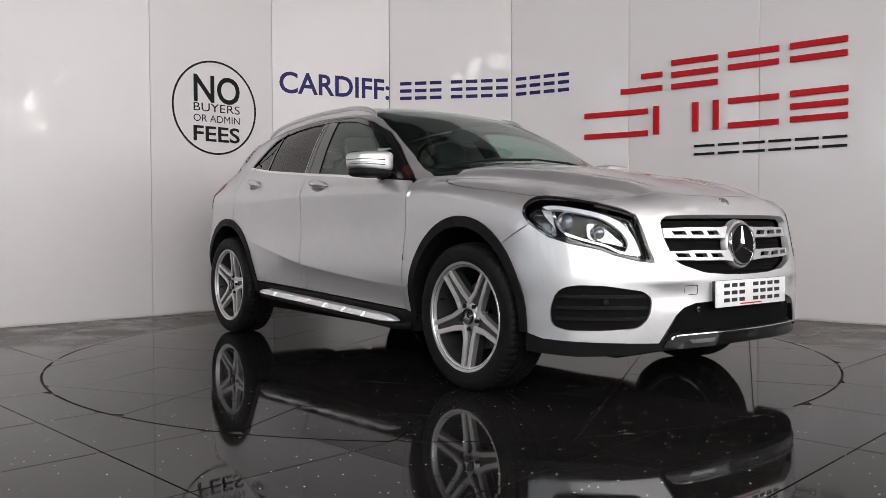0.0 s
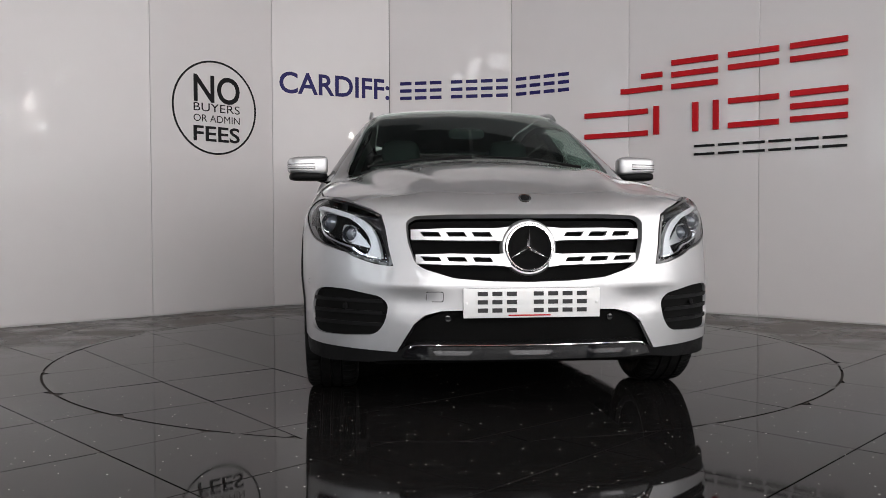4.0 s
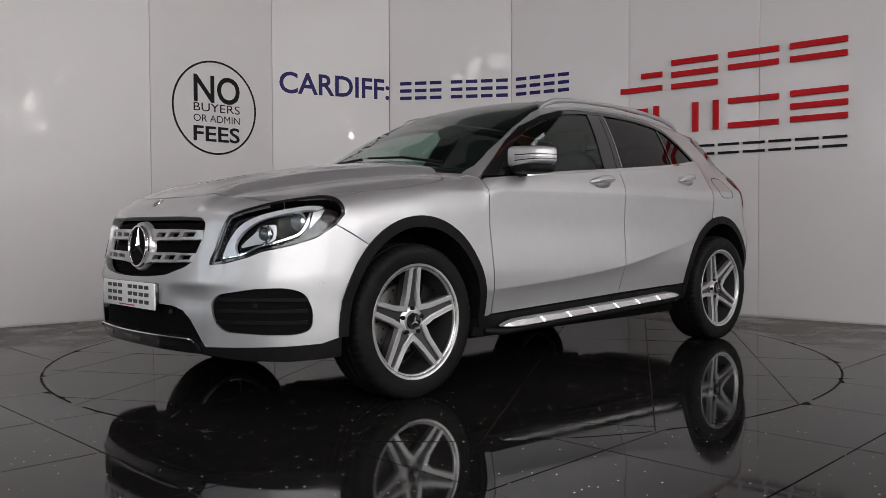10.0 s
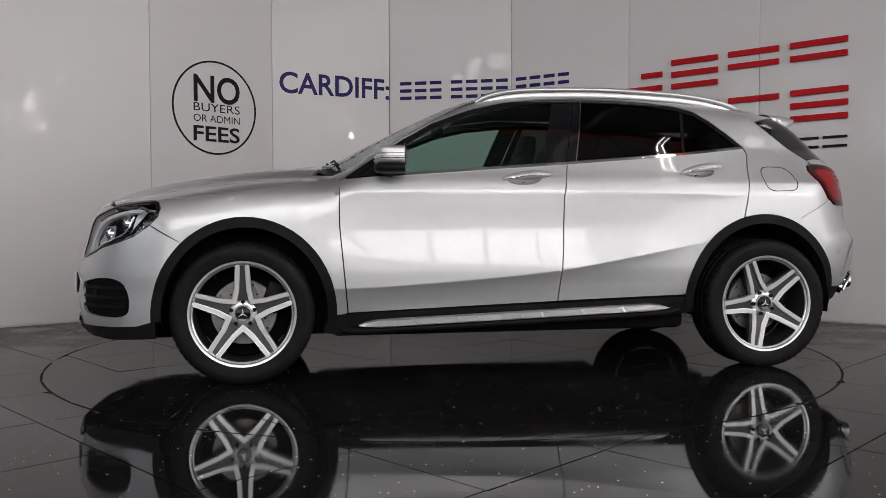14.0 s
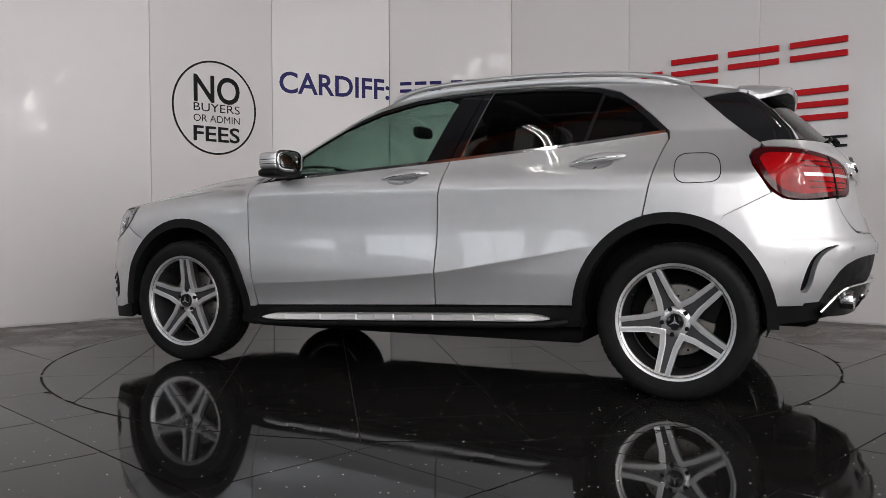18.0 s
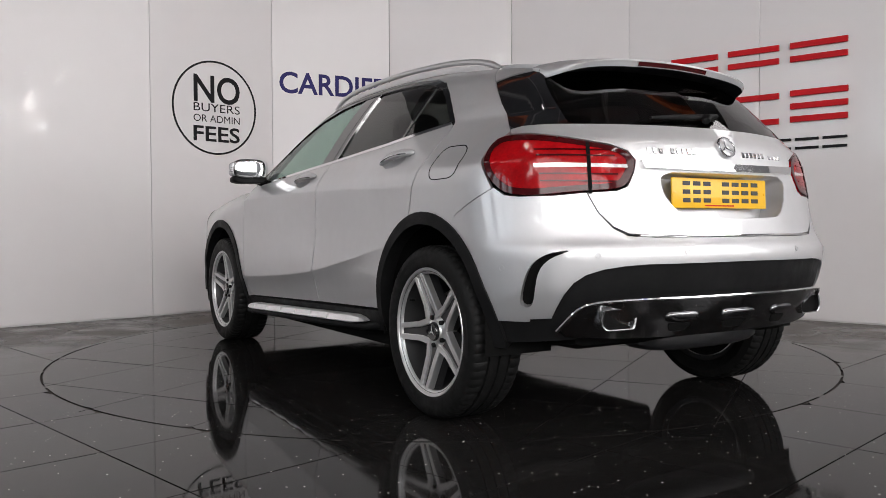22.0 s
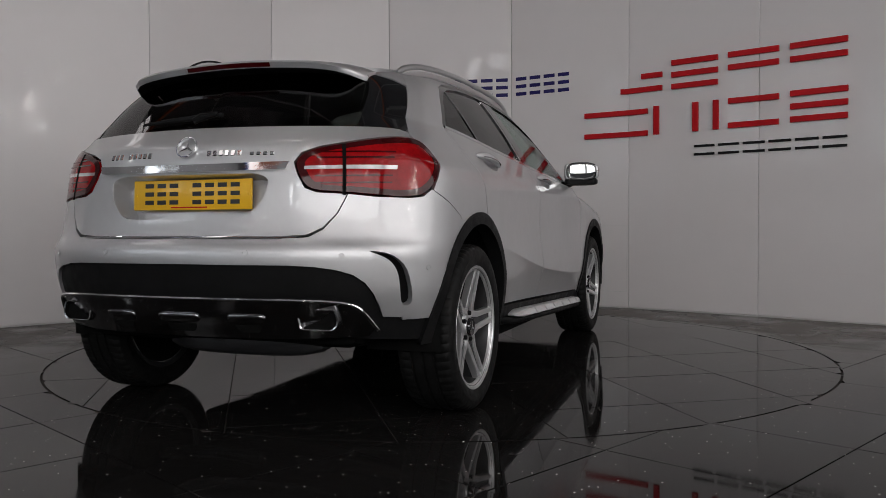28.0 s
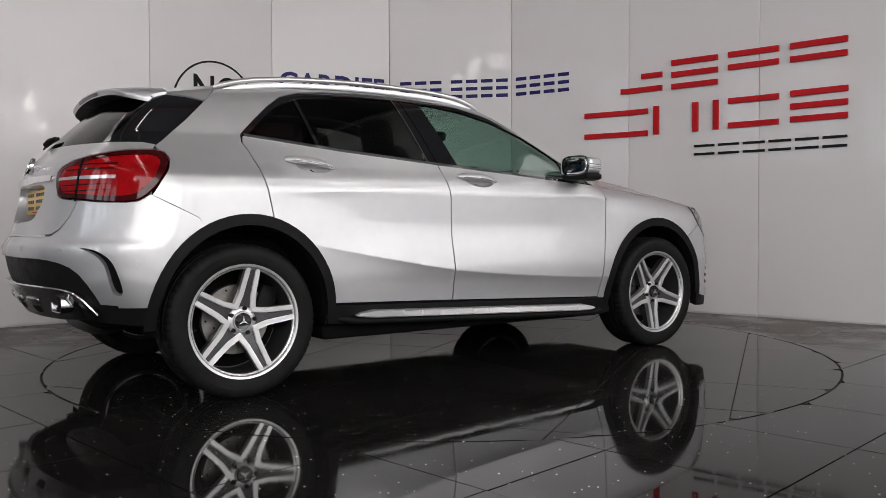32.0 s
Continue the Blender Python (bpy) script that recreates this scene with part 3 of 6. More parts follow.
TAIL_DROP = curve((0.0, 0.0), (0.2, 0.010), (0.42, 0.05), (0.6, 0.115), (0.7, 0.18), (0.8, 0.29), (0.86, 0.39), (0.95, 0.60))
LOWER_CREASE = curve((-1.25, 0.72), (-0.916, 0.651), (-0.637, 0.600), (-0.2, 0.528), (0.008, 0.506), (0.31, 0.482), (0.8, 0.455), (1.1, 0.45))


def shoulder(x):
    """Height of the crease along the flank."""
    return 0.934 - 0.020 * x * x


def smax(a, b, k):
    h = np.clip(k - np.abs(a - b), 0, None) / k
    return np.maximum(a, b) + h * h * k * 0.25


def body(p):
    """Below zero inside the car's outer form (x forwards, y to its left, z up)."""
    x, y, z = p[..., 0], np.sqrt(p[..., 1] ** 2 + 1e-8), p[..., 2]
    w = SIDE(z) - 0.12 * np.clip(-x - 1.3, 0, None) ** 2 - 0.10 * np.clip(x - 1.55, 0, None) ** 2
    up = np.clip((z - 0.98) / 0.2, 0, 1)
    w = w - up * 0.075 * np.clip(-x - 0.6, 0, None) ** 2
    w = w + 0.036 * np.clip((x - 1.60) / 0.15, 0, 1) * np.clip((0.45 - z) / 0.2, 0, 1)
    mid = np.clip(1 - (np.abs(x) / 1.05) ** 4, 0, 1)
    zc = LOWER_CREASE(x)
    dl = zc - z
    w = w + mid * (np.where(dl > 0, 0.008 - 0.026 * (1 - np.exp(-np.clip(dl, 0, None) / 0.07)), 0.008 * np.exp(np.clip(dl, None, 0) / 0.10)) - 0.009 * np.exp(-((z - 0.74) / 0.11) ** 2))
    ds = np.clip(shoulder(x) - z, 0, None)
    w = w - 0.008 * (1 - np.exp(-ds / 0.04)) * np.exp(-ds / 0.2) * np.clip((1.25 - x) / 0.35, 0, 1) * np.clip((x + 1.30) / 0.35, 0, 1)
    for ax in (1.34, -1.33):
        w = w + 0.005 * np.exp(-((x - ax) / 0.42) ** 2) * np.exp(-((z - 0.70) / 0.22) ** 2)
    g1 = y - w
    hood = np.clip((x - 0.9) / 0.15, 0, 1) * np.clip((2.12 - x) / 0.25, 0, 1)
    yr = 0.36 + 0.22 * np.clip((1.95 - x) / 1.0, 0, 1)
    t = TOP(x) - CROWN(x) * y * y + hood * (0.016 * np.exp(-((y - yr) / 0.07) ** 2) - 0.012 * np.exp(-((y - yr - 0.13) / 0.07) ** 2))
    g2 = z - t
    dent = 0.011 * np.exp(-((y - 0.44) / 0.10) ** 2) * np.exp(-((z - 0.465) / 0.040) ** 2) - 0.008 * np.exp(-((y - 0.46) / 0.13) ** 2) * np.exp(-((z - 0.530) / 0.022) ** 2)
    g3 = x - (NOSE(z) - NOSE_DROP(y) - dent)
    g4 = -x - (TAIL(z) - TAIL_DROP(y) * np.where(z > 1.0, 1 + 0.15 * np.clip((z - 1.0) / 0.1, 0, 1), 1))
    k = np.where(x > 0.9, 0.13, 0.09)
    return smax(smax(smax(g1, g2, k), g3, 0.06), g4, 0.06)


def normal(p, e=0.0015):
    g = np.stack([body(p + np.eye(3)[i] * e) - body(p - np.eye(3)[i] * e) for i in range(3)], -1)
    return g / np.linalg.norm(g, axis=-1, keepdims=True)


def shoot(o, d, reach=1.7):
    """Where rays from inside leave the form."""
    o, d = np.broadcast_arrays(np.asarray(o, float), np.asarray(d, float))
    lo, hi = np.zeros(len(o)), np.full(len(o), reach)
    found = np.zeros(len(o), bool)
    for t in np.linspace(0.06, reach, 29):
        out = (body(o + d * t) > 0) & ~found
        hi[out] = t
        lo[out] = t - 0.06
        found |= out
        if found.all():
            break
    for _ in range(15):
        m = (lo + hi) / 2
        ins = body(o + d * m[:, None]) < 0
        lo, hi = np.where(ins, m, lo), np.where(ins, hi, m)
    return o + d * hi[:, None]


FX, RX = 1.15, -1.15


def place(mode, q):
    """Outer form at domain points: side (x, z), top (x, y), front and rear (angle, z)."""
    q = np.asarray(q, float)
    n, zero = len(q), np.zeros(len(q))
    if mode == "side":
        return shoot(np.stack([q[:, 0], zero, q[:, 1]], 1), np.tile([0.0, 1.0, 0.0], (n, 1)))
    if mode == "top":
        return shoot(np.stack([q[:, 0], q[:, 1], zero + 0.6], 1), np.tile([0.0, 0.0, 1.0], (n, 1)))
    s, x0 = (1, FX) if mode == "front" else (-1, RX)
    return shoot(np.stack([zero + x0, zero, q[:, 1]], 1), np.stack([s * np.cos(q[:, 0]), np.sin(q[:, 0]), zero], 1))


def F(y, z):
    p = shoot([[0.9, y, z]], [[1.0, 0, 0]])[0]
    return (math.atan2(p[1], p[0] - FX), z)


def S(x, z):
    p = shoot([[x, 0, z]], [[0, 1.0, 0]])[0]
    return (math.atan2(p[1], p[0] - FX), z)


def RF(y, z):
    p = shoot([[-0.9, y, z]], [[-1.0, 0, 0]])[0]
    return (math.atan2(p[1], RX - p[0]), z)


def RS(x, z):
    p = shoot([[x, 0, z]], [[0, 1.0, 0]])[0]
    return (math.atan2(p[1], RX - p[0]), z)


def TS(x, y):
    """Side coordinates of the top surface's point at x, y."""
    return (x, float(shoot([[x, y, 0.6]], [[0, 0, 1.0]])[0][2]))


def both(half):
    """Half an outline (angle or y first), from the middle round to the middle, completed by its mirror image."""
    return list(half) + [(-a, z) for a, z in reversed(half) if abs(a) > 1e-6]


def both_top(half):
    return list(half) + [(x, -y) for x, y in reversed(half) if abs(y) > 1e-6]


def sheet(name, mode, outline, mat, parent, holes=(), off=0.0, thick=0.018, step=0.028, side=1, back=None, label="", lines=()):
    """A body panel: the outer form inside an outline, off metres proud, with thickness."""
    v, f = mesh2d(outline, holes, step, lines)
    base = place(mode, v)
    n = normal(base)
    p = base + n * off
    q = base + n * (off - thick)
    if side < 0:
        p, q, n = (a * np.array([1, -1, 1]) for a in (p, q, n))
    t = f[len(f) // 2]
    fn = np.cross(p[f[:, 1]] - p[f[:, 0]], p[f[:, 2]] - p[f[:, 0]])
    if np.sum(fn * n[f[:, 0]]) < 0:
        f = f[:, ::-1]
    b = border(f)
    k = len(p)
    verts = np.concatenate([p, q, p, q])
    faces = [tuple(t) for t in f] + [tuple(k + i for i in reversed(t)) for t in f] + [(2 * k + j, 2 * k + i, 3 * k + i, 3 * k + j) for i, j in b]
    fm = [0] * len(f) + [1] * len(f) + [0] * len(b)
    loops = []
    for t in f:
        loops += [tuple(n[i]) for i in t]
    for t in f:
        loops += [tuple(-n[i]) for i in reversed(t)]
    loops += [(0, 0, 0)] * (4 * len(b))
    ob = mesh_object(name, verts, faces, [mat, back or M_DARK], parent, fm, loops, label=label)
    return ob


car = new("car")
tagged(car, "silver metallic compact crossover car with black wheel arch cladding", "car")

# ------------------------------------------------------------------ body panels
BELT = [(0.86, 0.992), (0.55, 1.012), (0.17, 1.042), (-0.27, 1.074), (-0.83, 1.120), (-1.285, 1.172)]
WIN_TOP = [(-1.295, 1.180), (-1.22, 1.250), (-1.14, 1.320), (-1.06, 1.376), (-0.955, 1.408), (-0.80, 1.427), (-0.62, 1.437), (-0.38, 1.439), (-0.18, 1.428), (0.0, 1.408), (0.20, 1.362), (0.41, 1.284), (0.56, 1.198), (0.753, 1.070), (0.86, 0.997)]
ROOF_EDGE = [(0.95, 0.745), (0.82, 0.715), (0.70, 0.688), (0.45, 0.635), (0.25, 0.592), (0.10, 0.562), (-0.2, 0.532), (-0.8, 0.530), (-1.1, 0.536), (-1.335, 0.535)]
RAIL_LINE = [(0.25, 0.597), (0.10, 0.578), (-0.2, 0.570), (-0.8, 0.562), (-1.3, 0.545), (-1.56, 0.525)]
HOOD_SIDE = [(1.755, 0.780), (1.689, 0.798), (1.566, 0.808), (1.44, 0.819), (1.312, 0.820), (1.193, 0.812), (1.108, 0.784), (1.055, 0.715), (1.015, 0.645)]
CREASES = [[(x, f(x) + e) for x in np.arange(-1.3, 1.3, 0.02)] for f in (shoulder, LOWER_CREASE) for e in (-0.005, 0.005)]


def arc(cx, cz, a, b, d0, d1, n=14):
    return [(cx + a * math.cos(radians(d0 + (d1 - d0) * i / n)), cz + b * math.sin(radians(d0 + (d1 - d0) * i / n))) for i in range(n + 1)]


FA, RA = (1.335, 0.335), (-1.327, 0.345)
def TF(x, y):
    """Front coordinates of the top surface's point at x, y."""
    return (math.atan2(y, x - FX), TS(x, y)[1])


def A(x, y, z):
    """Front coordinates of a point of the nose."""
    return (math.atan2(y, x - FX), z)


def B(x, y, z):
    """Rear coordinates of a point of the tail."""
    return (math.atan2(y, RX - x), z)


HL = [A(2.139, 0.524, 0.609), A(2.117, 0.541, 0.680), A(2.096, 0.553, 0.752), A(2.075, 0.568, 0.796), A(2.042, 0.606, 0.818), A(1.951, 0.691, 0.851), A(1.84, 0.758, 0.872), A(1.775, 0.785, 0.878), A(1.738, 0.812, 0.869), A(1.727, 0.845, 0.842),
      A(1.735, 0.862, 0.805), A(1.776, 0.858, 0.762), A(1.845, 0.833, 0.716), A(1.93, 0.785, 0.686), A(2.012, 0.706, 0.662), A(2.051, 0.665, 0.640), A(2.105, 0.585, 0.616)]
FOG = [F(0.535, 0.455), F(0.565, 0.487), F(0.70, 0.512), S(1.955, 0.515), S(1.895, 0.495), S(1.865, 0.42), S(1.872, 0.345), S(1.93, 0.328), F(0.72, 0.328), F(0.585, 0.338), F(0.548, 0.385)]
GRILLE = both([F(0, 0.800), F(0.30, 0.799), F(0.435, 0.794), F(0.468, 0.770), F(0.462, 0.70), F(0.435, 0.615), F(0.40, 0.592), F(0.29, 0.558), F(0.15, 0.546), F(0, 0.543)])
LAMP = [B(-2.015, 0.430, 0.983), B(-2.000, 0.453, 1.012), B(-1.971, 0.512, 1.034), B(-1.87, 0.661, 1.064), B(-1.795, 0.711, 1.076), B(-1.694, 0.742, 1.080), B(-1.655, 0.756, 1.072), B(-1.645, 0.785, 1.045), B(-1.662, 0.815, 1.00), B(-1.70, 0.843, 0.945), B(-1.745, 0.832, 0.895),
        B(-1.785, 0.812, 0.868), B(-1.851, 0.761, 0.860), B(-1.952, 0.642, 0.873), B(-2.008, 0.515, 0.882), B(-2.021, 0.475, 0.895), B(-2.019, 0.445, 0.94)]


def soft(poly):
    """An outline with rounded corners."""
    return fillet(poly, 0.03, 4)


def strip(name, mode, lower, upper, mat, parent, **kw):
    return sheet(name, mode, list(lower) + list(reversed(upper)), mat, parent, **kw)


def handle_cup(x, z, k=1.0):
    """Outline of the hollow behind a door handle."""
    return [(x + k * 0.088 * math.cos(a), z + 0.045 * -0.088 * math.cos(a) + k * 0.031 * math.sin(a)) for a in np.linspace(0, 2 * math.pi, 28, endpoint=False)]


def build_body():
    # bonnet
    hood = [(2.080, 0.0), (2.064, 0.2), (2.029, 0.35), (2.000, 0.5), (1.955, 0.675), (1.84, 0.746), (1.79, 0.770)] + HOOD_SIDE + [(0.985, 0.57), (0.975, 0.40), (0.978, 0.2), (0.98, 0.0)]
    sheet("bonnet", "top", fillet(both_top(hood), 0.012), M_PAINT, car, label="silver bonnet with two raised ridges")
    # roof
    roof = [(0.045, 0.0), (0.04, 0.25), (0.075, 0.45), (0.10, 0.556)] + [(x, y - 0.006) for x, y in ROOF_EDGE[6:]] + [(-1.60, 0.40), (-1.615, 0.2), (-1.62, 0.0)]
    sheet("roof", "top", both_top(roof), M_PAINT, car, back=M_LINING)
    # front bumper with openings for grille and vents
    bump = [TF(2.085, 0), TF(2.069, 0.2), TF(2.034, 0.35), TF(2.005, 0.5), TF(1.962, 0.674)] + [A(2.045, 0.600, 0.824), A(2.080, 0.560, 0.799), A(2.101, 0.547, 0.752), A(2.122, 0.535, 0.680), A(2.144, 0.516, 0.602), A(2.108, 0.583, 0.609), A(2.054, 0.663, 0.633), A(2.015, 0.704, 0.655), A(1.93, 0.785, 0.679), A(1.845, 0.833, 0.709), S(1.768, 0.7605)] + [S(*q) for q in arc(*FA, 0.424, 0.459, 47.9, 0, 8)] + [S(1.752, 0.314), S(1.834, 0.291), S(1.958, 0.284), F(0.62, 0.278), F(0.505, 0.275), F(0.44, 0.385), F(0.40, 0.418), F(0.34, 0.434), F(0.2, 0.440), F(0, 0.441)]
    fogr = [(-a, z) for a, z in reversed(FOG)]
    sheet("front_bumper", "front", both(bump), M_PAINT, car, holes=[fillet(FOG, 0.035), fillet(fogr, 0.035), fillet(GRILLE, 0.015)], thick=0.03, step=0.028)
    # rear bumper
    rb = [RF(0, 0.712), RF(0.40, 0.712), RF(0.50, 0.718), RF(0.545, 0.745), RF(0.585, 0.80), RF(0.612, 0.868), RF(0.70, 0.858), RS(-1.82, 0.856), RS(-1.775, 0.862), RS(-1.735, 0.8895), RS(-1.55, 0.7935)] + [RS(*q) for q in arc(*RA, 0.415, 0.459, 118, 172, 8)] + [
          RS(-1.745, 0.42), RS(-1.85, 0.42), RF(0.765, 0.43), RF(0.715, 0.435), RF(0.712, 0.470), RF(0.702, 0.520), RF(0.682, 0.560), RF(0.650, 0.588), RF(0.60, 0.606), RF(0.53, 0.617), RF(0.45, 0.622), RF(0, 0.625)]
    slot = [B(-1.985, 0.700, 0.670), B(-1.930, 0.754, 0.657), B(-1.880, 0.795, 0.605), B(-1.850, 0.808, 0.49), B(-1.876, 0.775, 0.482), B(-1.906, 0.772, 0.590), B(-1.938, 0.748, 0.640)]
    slotr = [(-a, z) for a, z in reversed(slot)]
    sheet("rear_bumper", "rear", both(rb), M_PAINT, car, holes=[spline(slot, 4, True), spline(slotr, 4, True)], thick=0.03, step=0.03)
    # tailgate
    tg = [RF(0, 0.722), RF(0.40, 0.722), RF(0.495, 0.728), RF(0.541, 0.752), RF(0.580, 0.80), RF(0.608, 0.868), RF(0.51, 0.874), B(-2.021, 0.467, 0.89), B(-2.02, 0.437, 0.94), B(-2.015, 0.422, 0.983), B(-2.000, 0.445, 1.018), B(-1.971, 0.505, 1.041), B(-1.87, 0.653, 1.072), B(-1.795, 0.709, 1.085), B(-1.70, 0.735, 1.089), B(-1.682, 0.722, 1.108), B(-1.72, 0.69, 1.117), RF(0.60, 1.117), RF(0.4, 1.119), RF(0, 1.122)]
    rec = both([RF(0, 0.945), RF(0.30, 0.945), RF(0.345, 0.925), RF(0.335, 0.86), RF(0.27, 0.785), RF(0, 0.775)])
    sheet("tailgate", "rear", both(tg), M_PAINT, car, holes=[fillet(rec, 0.045)], step=0.03)
    sheet("plate_recess", "rear", fillet(both([RF(0, 0.948), RF(0.303, 0.948), RF(0.349, 0.926), RF(0.338, 0.857), RF(0.272, 0.781), RF(0, 0.771)]), 0.045), M_PAINT, car, off=-0.090, thick=0.006)
    for s in (1, -1):
        # front wing
        wing = [(0.893, 0.945), (0.893, 0.76), (0.873, 0.54), (0.853, 0.335)] + arc(*FA, 0.428, 0.463, 183, 48) + [(1.765, 0.764), (1.728, 0.803), (1.719, 0.842), (1.731, 0.872)] + [TS(x, y + 0.005) for x, y in HOOD_SIDE] + [TS(0.93, 0.70), TS(0.895, 0.750), (0.885, 1.0)]
        sheet("front_wing", "side", wing, M_PAINT, car, side=s, step=0.022, lines=CREASES)
        # body side: pillars, rail and rear quarter in one
        quarter = [TS(x, y) for x, y in ROOF_EDGE] + [(-1.352, 1.405), (-1.372, 1.380), (-1.420, 1.334), (-1.53, 1.228), (-1.64, 1.134), (-1.682, 1.102), (-1.675, 1.086), (-1.650, 1.078), (-1.638, 1.045), (-1.656, 1.00), (-1.693, 0.945), (-1.728, 0.888), (-1.55, 0.796)]
        quarter += arc(*RA, 0.42, 0.463, 118, 100, 4) + [(-1.218, 0.80), (-1.243, 0.925), (-1.268, 1.03), (-1.289, 1.095), (-1.307, 1.135), (-1.302, 1.175)]
        quarter += [(x, z + 0.004) for x, z in WIN_TOP[1:]] + [(0.895, 0.985), (0.905, 1.0)]
        sheet("body_side", "side", quarter, M_PAINT, car, side=s, step=0.022, back=M_LINING, lines=CREASES)
        ear = [TS(-1.342, 0.535), (-1.359, 1.402), (-1.379, 1.376), (-1.426, 1.330), (-1.50, 1.350), TS(-1.60, 0.515), TS(-1.50, 0.528)]
        sheet("spoiler_side", "side", ear, M_PAINT, car, side=s, step=0.02)
        fin = [(-1.432, 1.327), (-1.535, 1.224), (-1.644, 1.130), (-1.69, 1.112), (-1.80, 1.122), (-1.852, 1.124), (-1.73, 1.245), (-1.635, 1.340), (-1.585, 1.354), (-1.50, 1.344)]
        sheet("screen_fin", "side", fin, M_GLOSS, car, side=s, step=0.02, off=-0.002, label="gloss black panel beside the rear screen")
        fd = [(0.888, 0.972), (0.888, 0.94), (0.887, 0.76), (0.867, 0.54), (0.847, 0.335), (-0.207, 0.373), (-0.229, 0.67), (-0.234, 0.90), (-0.250, 0.985), (-0.271, 1.070)] + BELT[2:0:-1] + [(0.86, 0.985)]
        sheet("front_door", "side", fd, M_PAINT, car, side=s, step=0.020, lines=CREASES, holes=[handle_cup(-0.035, 0.990)])
        rd = [(-0.213, 0.374), (-0.90, 0.395)] + arc(*RA, 0.425, 0.463, 6, 74, 10) + [(-1.212, 0.80), (-1.237, 0.925), (-1.262, 1.03), (-1.283, 1.095), (-1.301, 1.135), (-1.292, 1.166)] + [(-0.83, 1.116), (-0.277, 1.070), (-0.256, 0.985), (-0.240, 0.90), (-0.235, 0.67)]
        sheet("rear_door", "side", rd, M_PAINT, car, side=s, step=0.020, lines=CREASES, holes=[handle_cup(-0.985, 1.034)])
        # lamps
        sheet("headlamp_lens", "front", soft(HL), M_LENS, car, side=s, off=0.0, thick=0.004, back=M_LENS)
        sheet("headlamp", "front", soft(HL), M_GLOSS, car, side=s, off=-0.055, thick=0.004, label="clear headlamp with white running light")
        c = np.mean(np.asarray(HL), 0)
        sheet("lamp_reflector", "front", [(c[0] + (a - c[0]) * 0.96, c[1] + (z - c[1]) * 0.94) for a, z in soft(HL)], M_GLOSS, car, side=s, off=-0.046, thick=0.004)
        ring = spline(HL, 5, True)
        sheet("lamp_surround", "front", [(c[0] + (a - c[0]) * 1.012, c[1] + (z - c[1]) * 1.015) for a, z in ring], M_GLOSS, car, side=s, off=0.0026, thick=0.005,
              holes=[[(c[0] + (a - c[0]) * 0.965, c[1] + (z - c[1]) * 0.935) for a, z in ring]], step=0.02)
        sheet("tail_lamp", "rear", soft(LAMP), M_RED, car, side=s, off=0.003, thick=0.03)
        # arches
        for (cx, cz), nm in ((FA, "front"), (RA, "rear")):
            o = arc(cx, cz, 0.432, 0.467, -3, 183, 30)
            i = arc(cx, cz, 0.388, 0.418, 183, -3, 30)
            sheet(nm + "_arch_cladding", "side", o + i, M_PLASTIC, car, side=s, off=0.007, thick=0.06, back=M_PLASTIC)
        sheet("sill", "side", [(0.945, 0.325), (-0.93, 0.385), (-0.95, 0.30), (-0.6, 0.275), (0.9, 0.225), (0.97, 0.24)], M_PLASTIC, car, side=s, off=0.004, thick=0.06, back=M_PLASTIC)
        # glass
        tri = [(0.855, 1.0), (0.62, 1.013), (0.610, 1.140), (0.745, 1.068)]
        fg = [(0.62, 1.013), (0.17, 1.046), (-0.146, 1.072), (-0.262, 1.420)] + [(x, z - 0.008) for x, z in WIN_TOP[8:12]] + [(0.61, 1.150)]
        sheet("front_door_glass", "side", fg, M_GLASS, car, side=s, off=-0.010, thick=0.004, back=M_GLASS)
        sheet("mirror_triangle", "side", tri, M_GLOSS, car, side=s, off=-0.006, thick=0.01)
        sheet("front_pillar_trim", "side", [(-0.142, 1.072), (-0.258, 1.420), (-0.374, 1.430), (-0.266, 1.078)], M_GLOSS, car, side=s, off=-0.005, thick=0.012, label="gloss black door pillar")
        sheet("rear_pillar_trim", "side", [(-0.272, 1.079), (-0.380, 1.430), (-0.420, 1.430), (-0.325, 1.083)], M_GLOSS, car, side=s, off=-0.005, thick=0.012, label="gloss black door pillar")
        strip("glass_edge", "side", [(-0.322, 1.085), (-0.372, 1.260), (-0.417, 1.424)], [(-0.328, 1.085), (-0.378, 1.260), (-0.423, 1.424)], M_CHROME, car, off=-0.003, thick=0.008, side=s)
        rg = [(-0.327, 1.083), (-0.83, 1.122), (-0.920, 1.130), (-0.980, 1.396), (-0.80, 1.419), (-0.62, 1.429), (-0.42, 1.431)]
        sheet("rear_door_glass", "side", rg, M_PRIVACY, car, side=s, off=-0.010, thick=0.004, back=M_PRIVACY)
        qg = [(-0.938, 1.132), (-1.285, 1.176), (-1.22, 1.244), (-1.14, 1.313), (-1.06, 1.368), (-0.998, 1.394)]
        sheet("quarter_glass", "side", qg, M_PRIVACY, car, side=s, off=-0.010, thick=0.004, back=M_PRIVACY)
        strip("glass_divider", "side", [(-0.920, 1.130), (-0.980, 1.396)], [(-0.938, 1.132), (-0.998, 1.394)], M_GLOSS, car, side=s, off=-0.006, thick=0.01)
    # screens
    ws = [(0.955, 0.0), (0.95, 0.2), (0.93, 0.40), (0.895, 0.60), (0.86, 0.700), (0.70, 0.680), (0.45, 0.627), (0.25, 0.589), (0.11, 0.568), (0.08, 0.45), (0.05, 0.25), (0.052, 0.0)]
    sheet("windscreen", "top", both_top(ws), M_GLASS, car, off=-0.004, thick=0.005, back=M_GLASS)
